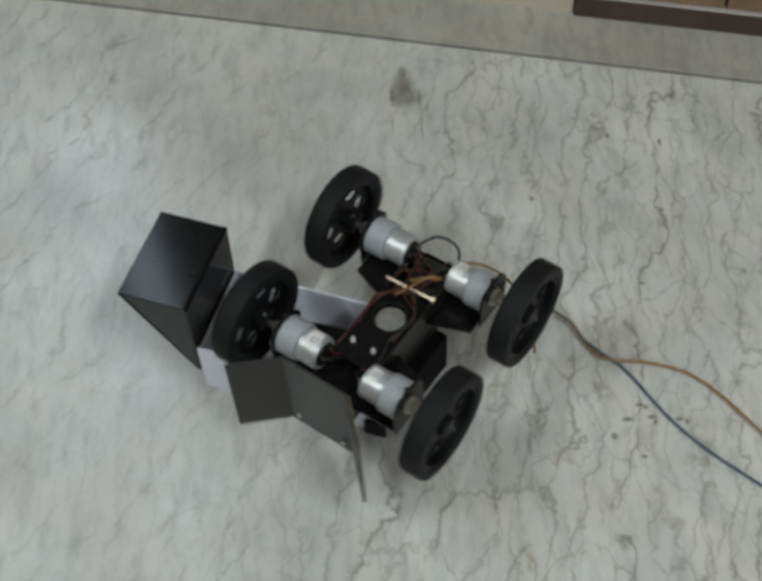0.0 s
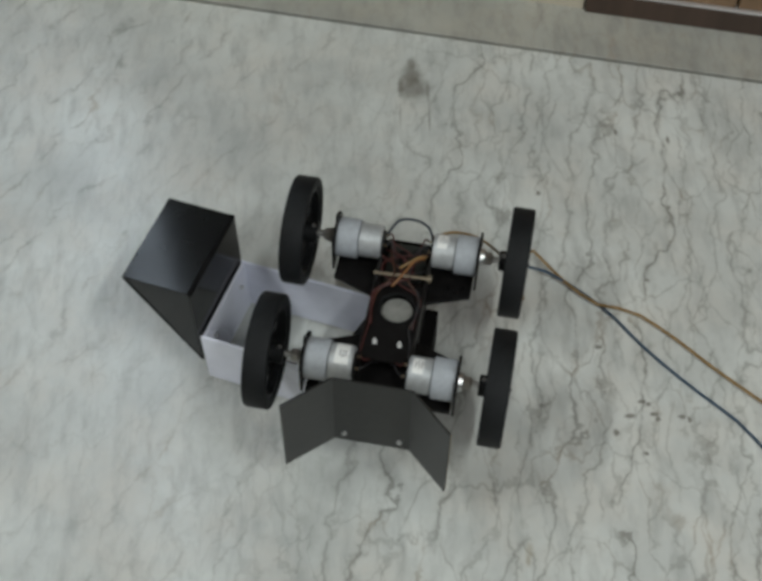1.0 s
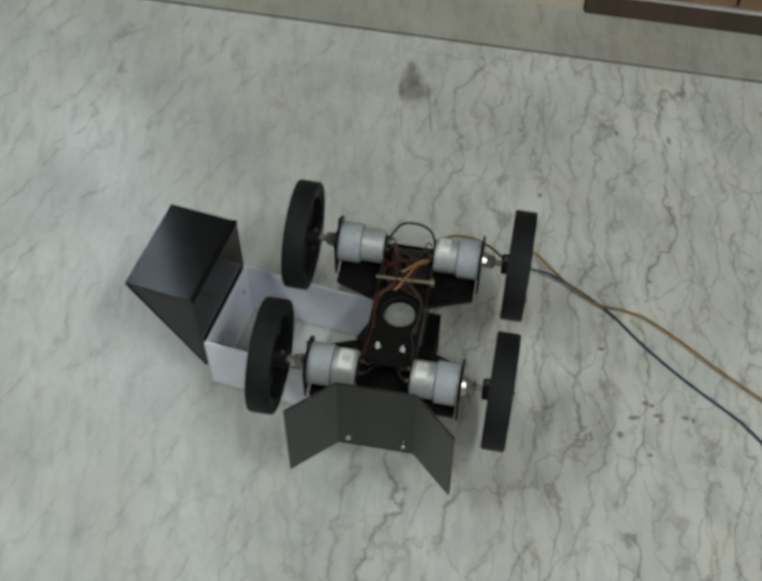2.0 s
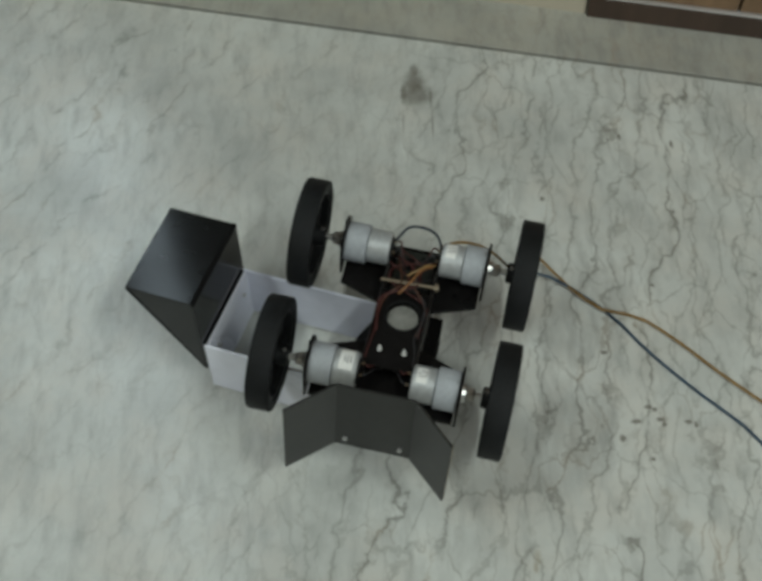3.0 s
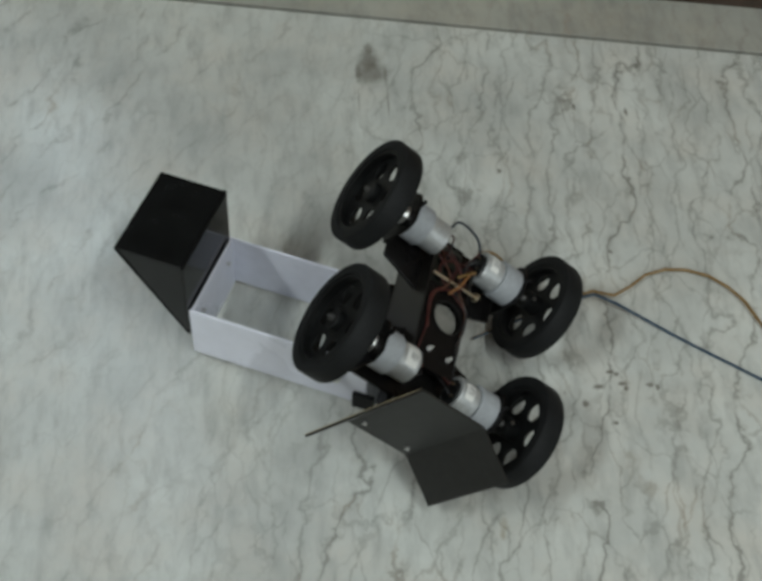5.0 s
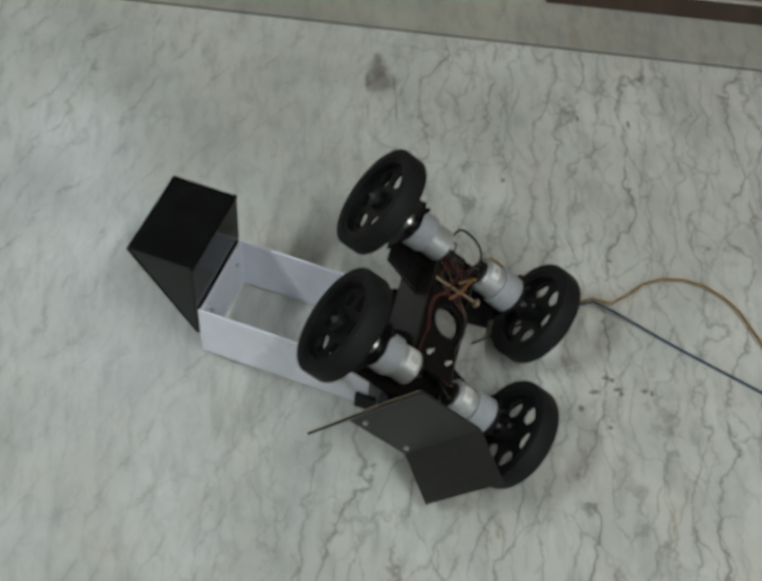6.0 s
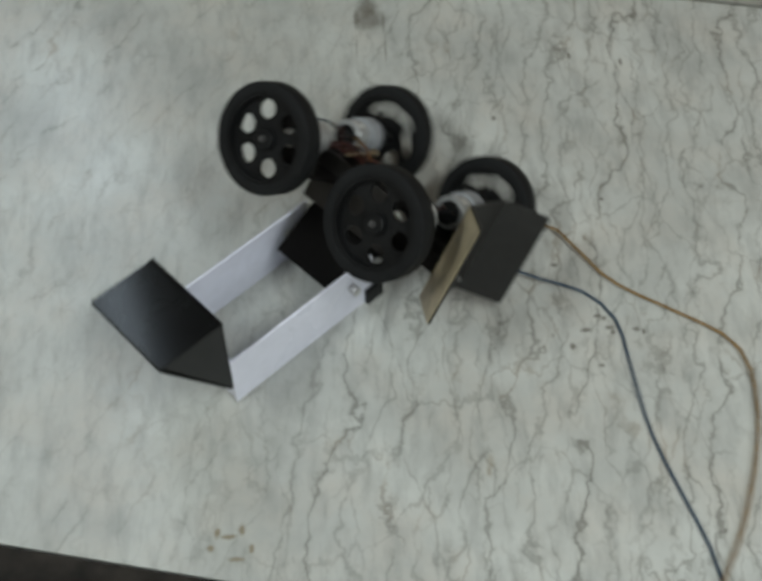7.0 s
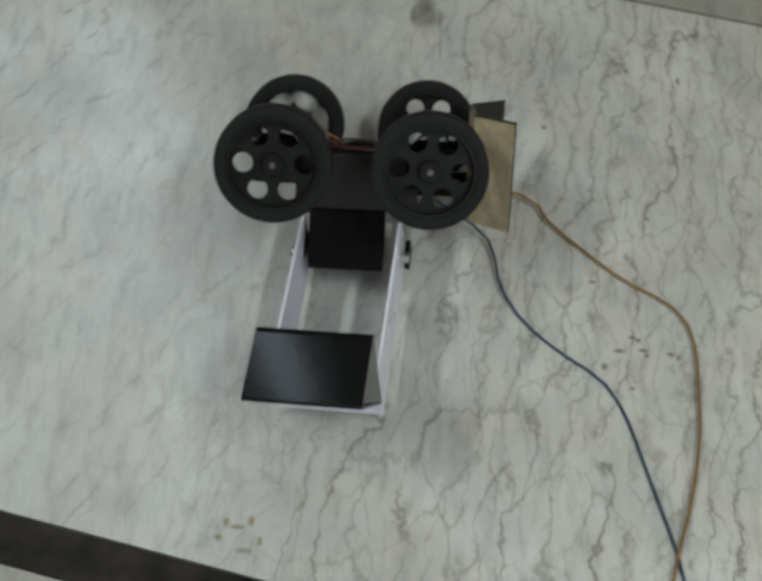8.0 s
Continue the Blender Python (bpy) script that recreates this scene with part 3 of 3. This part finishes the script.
def build_blade():
    t, z0, z1 = 0.0011, -0.060, 0.040
    blade = part("blade", cuboid((-0.0335, -0.1085 - t, z0), (0.0335, -0.1085 + t, z1), bevel=0.0003), BLADE_GREY, robot, "dark grey folded sheet blade")
    part("backing", cuboid((-0.0330, -0.1085 + t + 0.0001, z0 + 0.0004), (0.0330, -0.1085 + t + 0.0007, z1 - 0.003)), HARDBOARD, blade, "tan hardboard backing")
    for s in (-1, 1):
        a, b = Vector((s * 0.0337, -0.1085, 0)), Vector((s * 0.0700, -0.1425, 0))
        d = b - a
        m = pose(*a, 0, 0, math.degrees(math.atan2(d.y, d.x)))
        part("wing", cuboid((0, -t, z0), (d.length, t, z1), bevel=0.0003, m=m), BLADE_GREY, blade, "dark grey angled blade wing")
        lo, hi = (t + 0.0001, t + 0.0007) if s > 0 else (-t - 0.0007, -t - 0.0001)
        part("backing", cuboid((0.0006, lo, z0 + 0.0004), (d.length - 0.0004, hi, z1 - 0.002), m=m), HARDBOARD, blade, "tan hardboard backing")
        for z in (-0.047,):
            part("screw", lathe([(-0.002, 0.0), (-0.002, 0.0022), (0.001, 0.0024), (0.001, 0.0)], 12, "Y"), STEEL, blade).matrix_basis = pose(s * 0.0245, -0.1097, z)
        part("blade_arm", cuboid((s * 0.020 - 0.003, -0.1072, -0.040), (s * 0.020 + 0.003, -0.060, -0.0248), bevel=0.0006), ACRYLIC, robot, "black bar that holds the blade")


def build_wires():
    def w(name, pts, colour, r=0.0009):
        part(name, tube(pts, r, 6, 5), WIRE[colour], robot, colour + " wire", smooth=True)

    # thin motor wires: out of the rear well, round the hole and along the spine's edges
    for k in range(9):
        a, side = random.uniform(-0.015, 0.015), (-1, 1)[k % 2]
        y0 = random.uniform(0.045, 0.078)
        pts = [(side * random.uniform(0.014, 0.022), y0, random.uniform(-0.010, 0.003)), (a, y0 - 0.014, random.uniform(-0.008, 0.005)),
               (a * 0.7 + random.uniform(-0.006, 0.006), 0.030, random.uniform(-0.002, 0.005)), (side * random.uniform(0.0175, 0.0205), 0.012, random.uniform(0.0, 0.003)),
               (side * random.uniform(0.0195, 0.0212), -0.008, random.uniform(0.001, 0.003)), (side * random.uniform(0.0165, 0.020), -0.024, random.uniform(0.001, 0.003))]
        if k in (2, 5):
            pts += [(side * 0.0205, -0.040, 0.001), (side * 0.0215, -0.056, -0.001), (side * 0.0235, -0.066, -0.004)]
        w("wire", pts, ("red", "black", "red", "brown", "red", "black", "red", "red", "brown")[k], 0.0008)
    # short tails from each motor's terminals into the well
    for s in (-1, 1):
        for y in (-0.006, 0.006):
            for sy in (-1, 1):
                w("wire", [(s * 0.0190, sy * BASE + y, 0.0040), (s * 0.0150, sy * BASE + y * 0.6, 0.0085 - 0.004 * (sy < 0)), (s * 0.0100, sy * (BASE - 0.010) + y * 0.3, -0.004), (s * 0.0060, sy * (BASE - 0.016), -0.016)],
                  "red" if y > 0 else "black", 0.0008)
    w("lead", [(0.018, 0.052, 0.006), (0.010, 0.045, 0.010), (0.002, 0.028, 0.010), (-0.006, 0.016, 0.006)], "orange", 0.0012)
    w("lead", [(0.020, 0.056, 0.004), (0.012, 0.048, 0.011), (-0.002, 0.035, 0.009)], "yellow", 0.0011)
    w("lead", [(-0.021, 0.075, 0.004), (-0.012, 0.094, 0.004), (0.004, 0.098, 0.002), (0.016, 0.090, 0.004), (0.022, 0.078, 0.002)], "slate", 0.0013)
    w("lead", [(0.020, 0.080, 0.002), (0.040, 0.094, -0.002), (0.066, 0.098, -0.012), (0.094, 0.092, -0.035), (0.114, 0.070, -0.058)], "yellow", 0.0014)


def build_arm():
    """The lifting arm; u runs from its black wedge (0) towards the joint, v across, z up from the wedge's foot."""
    arm = part("arm", cuboid((0.0035, -0.0447, -0.029), (0.0062, 0.0447, 0.037), bevel=0.0004), WHITE_SHEET, robot, "white sheet arm with a glossy black wedge at its end")
    for s in (-1, 1):
        part("arm_wall", cuboid((0.002, s * 0.0464 - 0.0013, -0.029), (0.178, s * 0.0464 + 0.0013, 0.037), bevel=0.0004), WHITE_SHEET, arm, "long white sheet wall")
        part("joint_plate", cuboid((0.166, s * 0.0506 - 0.0026, -0.0285), (0.187, s * 0.0506 + 0.0026, -0.008), bevel=0.0008), PLASTIC, arm, "black joint plate")
        part("joint_bolt", lathe([(-0.006, 0.0), (-0.006, 0.0048), (0.006, 0.0048), (0.006, 0.0)], 16, "Y"), STEEL, arm, "bright joint bolt", smooth=True).matrix_basis = pose(0.150, s * 0.0501, 0.012)
        part("screw", lathe([(-0.001, 0.0), (-0.001, 0.0020), (0.0035, 0.0020), (0.0035, 0.0)], 12), STEEL, arm).matrix_basis = pose(0.0060, s * 0.030, 0.018)
    # wedge: upright back, flat top, slanted underside and two ends
    t, w = 0.0012, 0.0486
    P, Q, R = (-0.0640, 0.1018), (0.0015, 0.1012), (0.0, 0.0)

    def sheet(a, b):
        d = Vector((b[0] - a[0], b[1] - a[1]))
        n = Vector((-d.y, d.x)).normalized() * t
        ring = [(a[0] - n.x, a[1] - n.y), (b[0] - n.x, b[1] - n.y), (b[0] + n.x, b[1] + n.y), (a[0] + n.x, a[1] + n.y)]
        return plate(ring, -w, w, "Y", bevel=0.0003)

    top = part("wedge_top", sheet(P, Q), GLOSSY, arm, "glossy black wedge top sheet")
    part("wedge_back", sheet((Q[0], Q[1] - 0.0014), R), GLOSSY, arm, "glossy black wedge back sheet")
    part("wedge_slope", sheet((R[0] - 0.001, R[1]), (P[0], P[1] - 0.0016)), GLOSSY, arm, "glossy black slanted wedge sheet")
    part("wedge_lip", cuboid((-0.0008, -w, 0.0998), (0.0032, w, 0.1034), bevel=0.0005), MATTE, arm, "matte black lip along the fold")
    for s in (-1, 1):
        part("wedge_end", plate([(P[0] + 0.004, P[1] - 0.0014), (Q[0] - 0.0014, Q[1] - 0.0014), (R[0] - 0.0014, R[1] + 0.004)], s * (w - 0.0012) - 0.0010, s * (w - 0.0012) + 0.0010, "Y"), GLOSSY, arm, "glossy black wedge end")
    return arm


WHEELS = {(sx, sy): build_wheel(sx, sy) for sx in (-1, 1) for sy in (-1, 1)}
for sx in (-1, 1):
    for sy in (-1, 1):
        build_motor(sx, sy)
build_chassis()
build_blade()
build_wires()
ARM = build_arm()


# ------------------------------------------------------------- cables on the floor
STEP, LINKS = 0.022, 30


def build_cable(colour, label):
    cable = tagged(new("power_cable"), label, "cable")
    links = []
    for k in range(LINKS):
        bm = lathe([(-0.0014, 0.0), (-0.0008, 0.0011), (0.0, 0.0015), (STEP, 0.0015), (STEP + 0.0008, 0.0011), (STEP + 0.0014, 0.0)], 8)
        links.append(part("cable_piece", bm, WIRE[colour], cable, smooth=True))
    return links


CABLE_Y = build_cable("yellow", "thin yellow-brown power cable lying on the marble floor")
CABLE_B = build_cable("blue", "thin blue-grey power cable lying on the marble floor")


# ------------------------------------------------------------- motion
def laid(links, states):
    """Each state: seconds and floor points from the robot outwards; the pieces keep their length along the line."""
    rows = [[] for _ in links]
    for t, pts in states:
        line = [Vector((x, y, z)) for x, y, z in pts]
        out = (line[-1] - line[-2]).normalized()
        line += [line[-1] + out * 0.05 * k for k in range(1, 18)]
        dense = []
        for i in range(len(line) - 1):
            p0, p1, p2, p3 = line[max(i - 1, 0)], line[i], line[i + 1], line[min(i + 2, len(line) - 1)]
            for k in range(12):
                s = k / 12
                dense.append(0.5 * (2 * p1 + (p2 - p0) * s + (2 * p0 - 5 * p1 + 4 * p2 - p3) * s * s + (3 * p1 - p0 - 3 * p2 + p3) * s ** 3))
        at, i = dense[0].copy(), 0
        for k in range(len(links)):
            while i < len(dense) - 1 and (dense[i] - at).length < STEP:
                i += 1
            d = (dense[i] - at).normalized()
            yaw, pitch = math.degrees(math.atan2(d.y, d.x)), -math.degrees(math.asin(max(-1, min(1, d.z))))
            rows[k].append((t, pose(*at, 0, pitch, yaw)))
            at = at + d * STEP
    for ob, r in zip(links, rows):
        walk(ob, r)


def motions():
    walk(robot, [
        (0, pose(0.012, -0.0938, 0.1096, 1, -0.86, -36.24)),
        (0.1, pose(0.013, -0.0961, 0.1117, 0.52, 0.08, -28.09)),
        (0.2, pose(0.0124, -0.0958, 0.1119, 0.12, 0.5, -18.41)),
        (0.3, pose(0.0125, -0.0978, 0.1119, 0.37, 0.61, -10.59)),
        (2.9, pose(0.0125, -0.0978, 0.1119, 0.37, 0.61, -10.59)),
        (3, pose(0.0132, -0.0972, 0.1113, 0.48, 3.10, -12.80)),
        (3.1, pose(0.0247, -0.0958, 0.1087, 0.65, 7.3, -13.23)),
        (3.3, pose(0.0444, -0.1033, 0.1096, 1.99, 16.59, -13.81)),
        (3.5, pose(0.0564, -0.1137, 0.114, 2.09, 22.41, -13.57)),
        (3.7, pose(0.0897, -0.1345, 0.1128, 3.25, 40.94, -11.2)),
        (3.9, pose(0.0887, -0.1309, 0.112, 1.76, 41.26, -13.82)),
        (6, pose(0.0887, -0.1309, 0.112, 1.76, 41.26, -13.82)),
        (6.1, pose(0.092, -0.1309, 0.1123, 1.83, 41.06, -12.35)),
        (6.2, pose(0.0879, -0.1144, 0.1116, 3.22, 38.93, -4.37)),
        (6.5, pose(0.0778, -0.0733, 0.1108, 0.64, 39.17, 15.04)),
        (6.7, pose(0.0717, -0.0695, 0.1113, 1.42, 38.19, 19.75)),
        (7, pose(0.0432, -0.0339, 0.1112, 1.56, 39.68, 45.46)),
        (7.2, pose(0.0023, -0.0206, 0.1125, -0.52, 39.02, 64.93)),
        (7.3, pose(-0.0098, -0.0141, 0.1126, -1.22, 38.87, 70.95)),
        (7.4, pose(-0.0181, -0.0043, 0.108, 0.19, 38.79, 84.32)),
        (7.5, pose(-0.0218, -0.0018, 0.108, 0.02, 38.65, 86.79)),
        (7.8, pose(-0.0241, -0.0024, 0.1094, -0.08, 39.23, 90.38)),
        (8, pose(-0.0241, -0.0024, 0.1094, -0.08, 39.23, 90.38))])
    walk(ARM, [
        (0, pose(-0.1607, -0.066, -0.0757, 0.18, 0.89, 17.39)),
        (0.1, pose(-0.1675, -0.0413, -0.0814, -0.17, -1.35, 8.77)),
        (0.2, pose(-0.1699, -0.0128, -0.0831, 0.21, -1.48, -1.12)),
        (0.3, pose(-0.1682, 0.0083, -0.0819, -0.7, -1.93, -8.82)),
        (2.9, pose(-0.1682, 0.0083, -0.0819, -0.7, -1.93, -8.82)),
        (3, pose(-0.1676, 0.0014, -0.0892, -0.35, -4.55, -6.35)),
        (3.1, pose(-0.167, -0.0037, -0.1004, 0.42, -9.32, -5.13)),
        (3.3, pose(-0.1632, 0.0009, -0.132, -0.38, -18.88, -5.56)),
        (3.5, pose(-0.1602, 0.0074, -0.1584, 0.66, -24.58, -6.87)),
        (3.7, pose(-0.1263, 0.0377, -0.2163, 4.22, -38.36, -12.71)),
        (3.9, pose(-0.1281, 0.0252, -0.2118, 2.22, -38.02, -8.86)),
        (6, pose(-0.1281, 0.0252, -0.2118, 2.22, -38.02, -8.86)),
        (6.1, pose(-0.126, 0.0298, -0.2162, 4.62, -38.79, -11.01)),
        (6.2, pose(-0.1308, 0.0314, -0.21, 2.94, -37.45, -10.01)),
        (6.5, pose(-0.13, 0.0246, -0.2093, 4.01, -38.33, -7.86)),
        (6.7, pose(-0.1331, 0.0281, -0.2075, 3.54, -37.12, -8.9)),
        (7, pose(-0.1251, 0.0192, -0.2066, -0.14, -38.11, -3.46)),
        (7.2, pose(-0.1247, 0.028, -0.2055, 0.71, -38.48, -2.04)),
        (7.3, pose(-0.1228, 0.0181, -0.2044, 0.96, -38.99, -2.97)),
        (7.4, pose(-0.1383, 0.0121, -0.2016, -2.95, -36.28, 1.37)),
        (7.5, pose(-0.1457, 0.0080, -0.1965, -1.30, -36.52, -3.98)),
        (7.8, pose(-0.1432, 0.0128, -0.1993, -1.34, -37.80, -5.92)),
        (8, pose(-0.1432, 0.0128, -0.1993, -1.34, -37.80, -5.92))])
    # the two wheels that touch the floor roll while the robot swings round
    for (sx, sy), w in WHEELS.items():
        turns = [(0, 0), (3.0, 0), (6.0, 0), (8, 0)]
        if sx > 0:
            end = 8.0 if sy > 0 else 7.25
            n = round((end - 6.1) * 30)
            turns = [(0, 0), (6.1, 0)] + [(6.1 + k / 30, -80 * k + 40) for k in range(1, n + 1)]
            turns += [(7.3, -2700), (8.0, -2700)] if sy < 0 else []
        start = {(-1, 1): 0, (-1, -1): 3, (1, 1): 10, (1, -1): 0}[(sx, sy)]
        walk(w, [(t, pose(sx * TRACK, sy * BASE, 0, a + start)) for t, a in turns])
    laid(CABLE_Y, [
        (0, [(0.109, -0.107, 0.047), (0.177, -0.025, 0.012), (0.203, -0.060, 0.007), (0.220, -0.082, 0.0045), (0.262, -0.086, 0.0045), (0.311, -0.107, 0.0045), (0.358, -0.167, 0.0045)]),
        (0.3, [(0.133, -0.005, 0.050), (0.156, 0.043, 0.012), (0.181, 0.012, 0.007), (0.218, -0.021, 0.0045), (0.251, -0.029, 0.0045), (0.286, -0.058, 0.0045), (0.323, -0.097, 0.0045), (0.362, -0.134, 0.0045)]),
        (3, [(0.133, -0.005, 0.050), (0.156, 0.043, 0.012), (0.181, 0.012, 0.007), (0.218, -0.021, 0.0045), (0.251, -0.029, 0.0045), (0.286, -0.058, 0.0045), (0.323, -0.097, 0.0045), (0.362, -0.134, 0.0045)]),
        (3.3, [(0.117, -0.073, 0.025), (0.198, -0.008, 0.012), (0.233, -0.030, 0.007), (0.258, -0.027, 0.0045), (0.292, -0.021, 0.0045), (0.325, -0.031, 0.0045), (0.350, -0.054, 0.0045), (0.363, -0.077, 0.0045)]),
        (3.5, [(0.120, -0.080, 0.023), (0.211, -0.023, 0.012), (0.252, -0.034, 0.007), (0.293, -0.018, 0.0045), (0.326, -0.026, 0.0045), (0.351, -0.050, 0.0045), (0.364, -0.073, 0.0045)]),
        (3.8, [(0.121, -0.090, 0.008), (0.237, -0.045, 0.012), (0.271, -0.047, 0.007), (0.298, -0.023, 0.0045), (0.333, -0.016, 0.0045), (0.370, -0.030, 0.0045), (0.393, -0.058, 0.0045), (0.401, -0.079, 0.0045)]),
        (6, [(0.121, -0.090, 0.008), (0.237, -0.045, 0.012), (0.271, -0.047, 0.007), (0.298, -0.023, 0.0045), (0.333, -0.016, 0.0045), (0.370, -0.030, 0.0045), (0.393, -0.058, 0.0045), (0.401, -0.079, 0.0045)]),
        (6.2, [(0.118, -0.068, 0.010), (0.233, -0.058, 0.012), (0.267, -0.034, 0.007), (0.308, -0.032, 0.0045), (0.341, -0.046, 0.0045), (0.376, -0.077, 0.0045), (0.407, -0.136, 0.0045)]),
        (6.5, [(0.090, -0.023, 0.007), (0.226, -0.060, 0.012), (0.265, -0.068, 0.007), (0.297, -0.092, 0.0045), (0.316, -0.122, 0.0045), (0.350, -0.152, 0.0045), (0.395, -0.179, 0.0045)]),
        (7, [(0.077, -0.055, 0.051), (0.203, -0.025, 0.012), (0.239, -0.057, 0.007), (0.269, -0.095, 0.0045), (0.330, -0.135, 0.0045), (0.371, -0.164, 0.0045), (0.385, -0.200, 0.0045), (0.382, -0.247, 0.0045), (0.370, -0.295, 0.0045), (0.347, -0.355, 0.0045), (0.321, -0.403, 0.0045)]),
        (7.2, [(0.043, -0.029, 0.053), (0.158, 0.005, 0.012), (0.184, -0.014, 0.007), (0.215, -0.051, 0.0045), (0.268, -0.094, 0.0045), (0.325, -0.134, 0.0045), (0.340, -0.181, 0.0045), (0.332, -0.249, 0.0045), (0.315, -0.321, 0.0045), (0.291, -0.370, 0.0045), (0.284, -0.407, 0.0045)]),
        (7.5, [(0.016, 0.007, 0.050), (0.141, 0.027, 0.012), (0.172, -0.005, 0.007), (0.205, -0.034, 0.0045), (0.242, -0.067, 0.0045), (0.288, -0.095, 0.0045), (0.306, -0.127, 0.0045), (0.307, -0.186, 0.0045), (0.302, -0.246, 0.0045), (0.288, -0.308, 0.0045), (0.276, -0.345, 0.0045), (0.268, -0.374, 0.0045)]),
        (8, [(0.016, 0.007, 0.050), (0.141, 0.027, 0.012), (0.172, -0.005, 0.007), (0.205, -0.034, 0.0045), (0.242, -0.067, 0.0045), (0.288, -0.095, 0.0045), (0.306, -0.127, 0.0045), (0.307, -0.186, 0.0045), (0.302, -0.246, 0.0045), (0.288, -0.308, 0.0045), (0.276, -0.345, 0.0045), (0.268, -0.374, 0.0045)])])
    laid(CABLE_B, [
        (0, [(0.109, -0.107, 0.047), (0.177, -0.027, 0.012), (0.207, -0.066, 0.007), (0.238, -0.089, 0.0022), (0.276, -0.150, 0.0022), (0.310, -0.188, 0.0022), (0.348, -0.221, 0.0022)]),
        (0.3, [(0.133, -0.012, 0.046), (0.152, 0.022, 0.012), (0.181, 0.011, 0.007), (0.227, -0.027, 0.0022), (0.256, -0.068, 0.0022), (0.297, -0.115, 0.0022), (0.337, -0.155, 0.0022), (0.354, -0.181, 0.0022)]),
        (3, [(0.133, -0.012, 0.046), (0.152, 0.022, 0.012), (0.181, 0.011, 0.007), (0.227, -0.027, 0.0022), (0.256, -0.068, 0.0022), (0.297, -0.115, 0.0022), (0.337, -0.155, 0.0022), (0.354, -0.181, 0.0022)]),
        (3.3, [(0.117, -0.073, 0.025), (0.198, -0.008, 0.012), (0.241, -0.037, 0.007), (0.285, -0.075, 0.0022), (0.326, -0.111, 0.0022), (0.354, -0.130, 0.0022)]),
        (3.5, [(0.120, -0.080, 0.023), (0.211, -0.023, 0.012), (0.246, -0.044, 0.007), (0.284, -0.079, 0.0022), (0.354, -0.132, 0.0022)]),
        (3.8, [(0.121, -0.090, 0.008), (0.239, -0.048, 0.012), (0.271, -0.061, 0.007), (0.318, -0.095, 0.0022), (0.359, -0.126, 0.0022), (0.386, -0.146, 0.0022)]),
        (6, [(0.121, -0.090, 0.008), (0.239, -0.048, 0.012), (0.271, -0.061, 0.007), (0.318, -0.095, 0.0022), (0.359, -0.126, 0.0022), (0.386, -0.146, 0.0022)]),
        (6.2, [(0.118, -0.068, 0.010), (0.232, -0.061, 0.012), (0.264, -0.088, 0.007), (0.301, -0.115, 0.0022), (0.372, -0.150, 0.0022), (0.391, -0.173, 0.0022), (0.397, -0.189, 0.0022)]),
        (6.5, [(0.090, -0.023, 0.007), (0.217, -0.133, 0.012), (0.249, -0.148, 0.007), (0.291, -0.161, 0.0022), (0.315, -0.184, 0.0022), (0.322, -0.222, 0.0022), (0.325, -0.278, 0.0022), (0.335, -0.322, 0.0022), (0.339, -0.340, 0.0022)]),
        (7, [(0.077, -0.055, 0.051), (0.177, -0.084, 0.012), (0.210, -0.094, 0.007), (0.243, -0.107, 0.0022), (0.267, -0.139, 0.0022), (0.273, -0.194, 0.0022), (0.281, -0.261, 0.0022), (0.298, -0.320, 0.0022), (0.314, -0.371, 0.0022), (0.319, -0.404, 0.0022)]),
        (7.2, [(0.043, -0.029, 0.053), (0.147, -0.041, 0.012), (0.161, -0.109, 0.007), (0.181, -0.146, 0.0022), (0.222, -0.197, 0.0022), (0.254, -0.234, 0.0022), (0.268, -0.289, 0.0022), (0.280, -0.346, 0.0022), (0.291, -0.371, 0.0022), (0.287, -0.407, 0.0022)]),
        (7.5, [(0.016, 0.007, 0.050), (0.105, -0.025, 0.012), (0.122, -0.085, 0.007), (0.146, -0.123, 0.0022), (0.182, -0.156, 0.0022), (0.218, -0.182, 0.0022), (0.238, -0.219, 0.0022), (0.253, -0.272, 0.0022), (0.266, -0.318, 0.0022), (0.274, -0.348, 0.0022), (0.278, -0.372, 0.0022)]),
        (8, [(0.016, 0.007, 0.050), (0.105, -0.025, 0.012), (0.122, -0.085, 0.007), (0.146, -0.123, 0.0022), (0.182, -0.156, 0.0022), (0.218, -0.182, 0.0022), (0.238, -0.219, 0.0022), (0.253, -0.272, 0.0022), (0.266, -0.318, 0.0022), (0.274, -0.348, 0.0022), (0.278, -0.372, 0.0022)])])


motions()
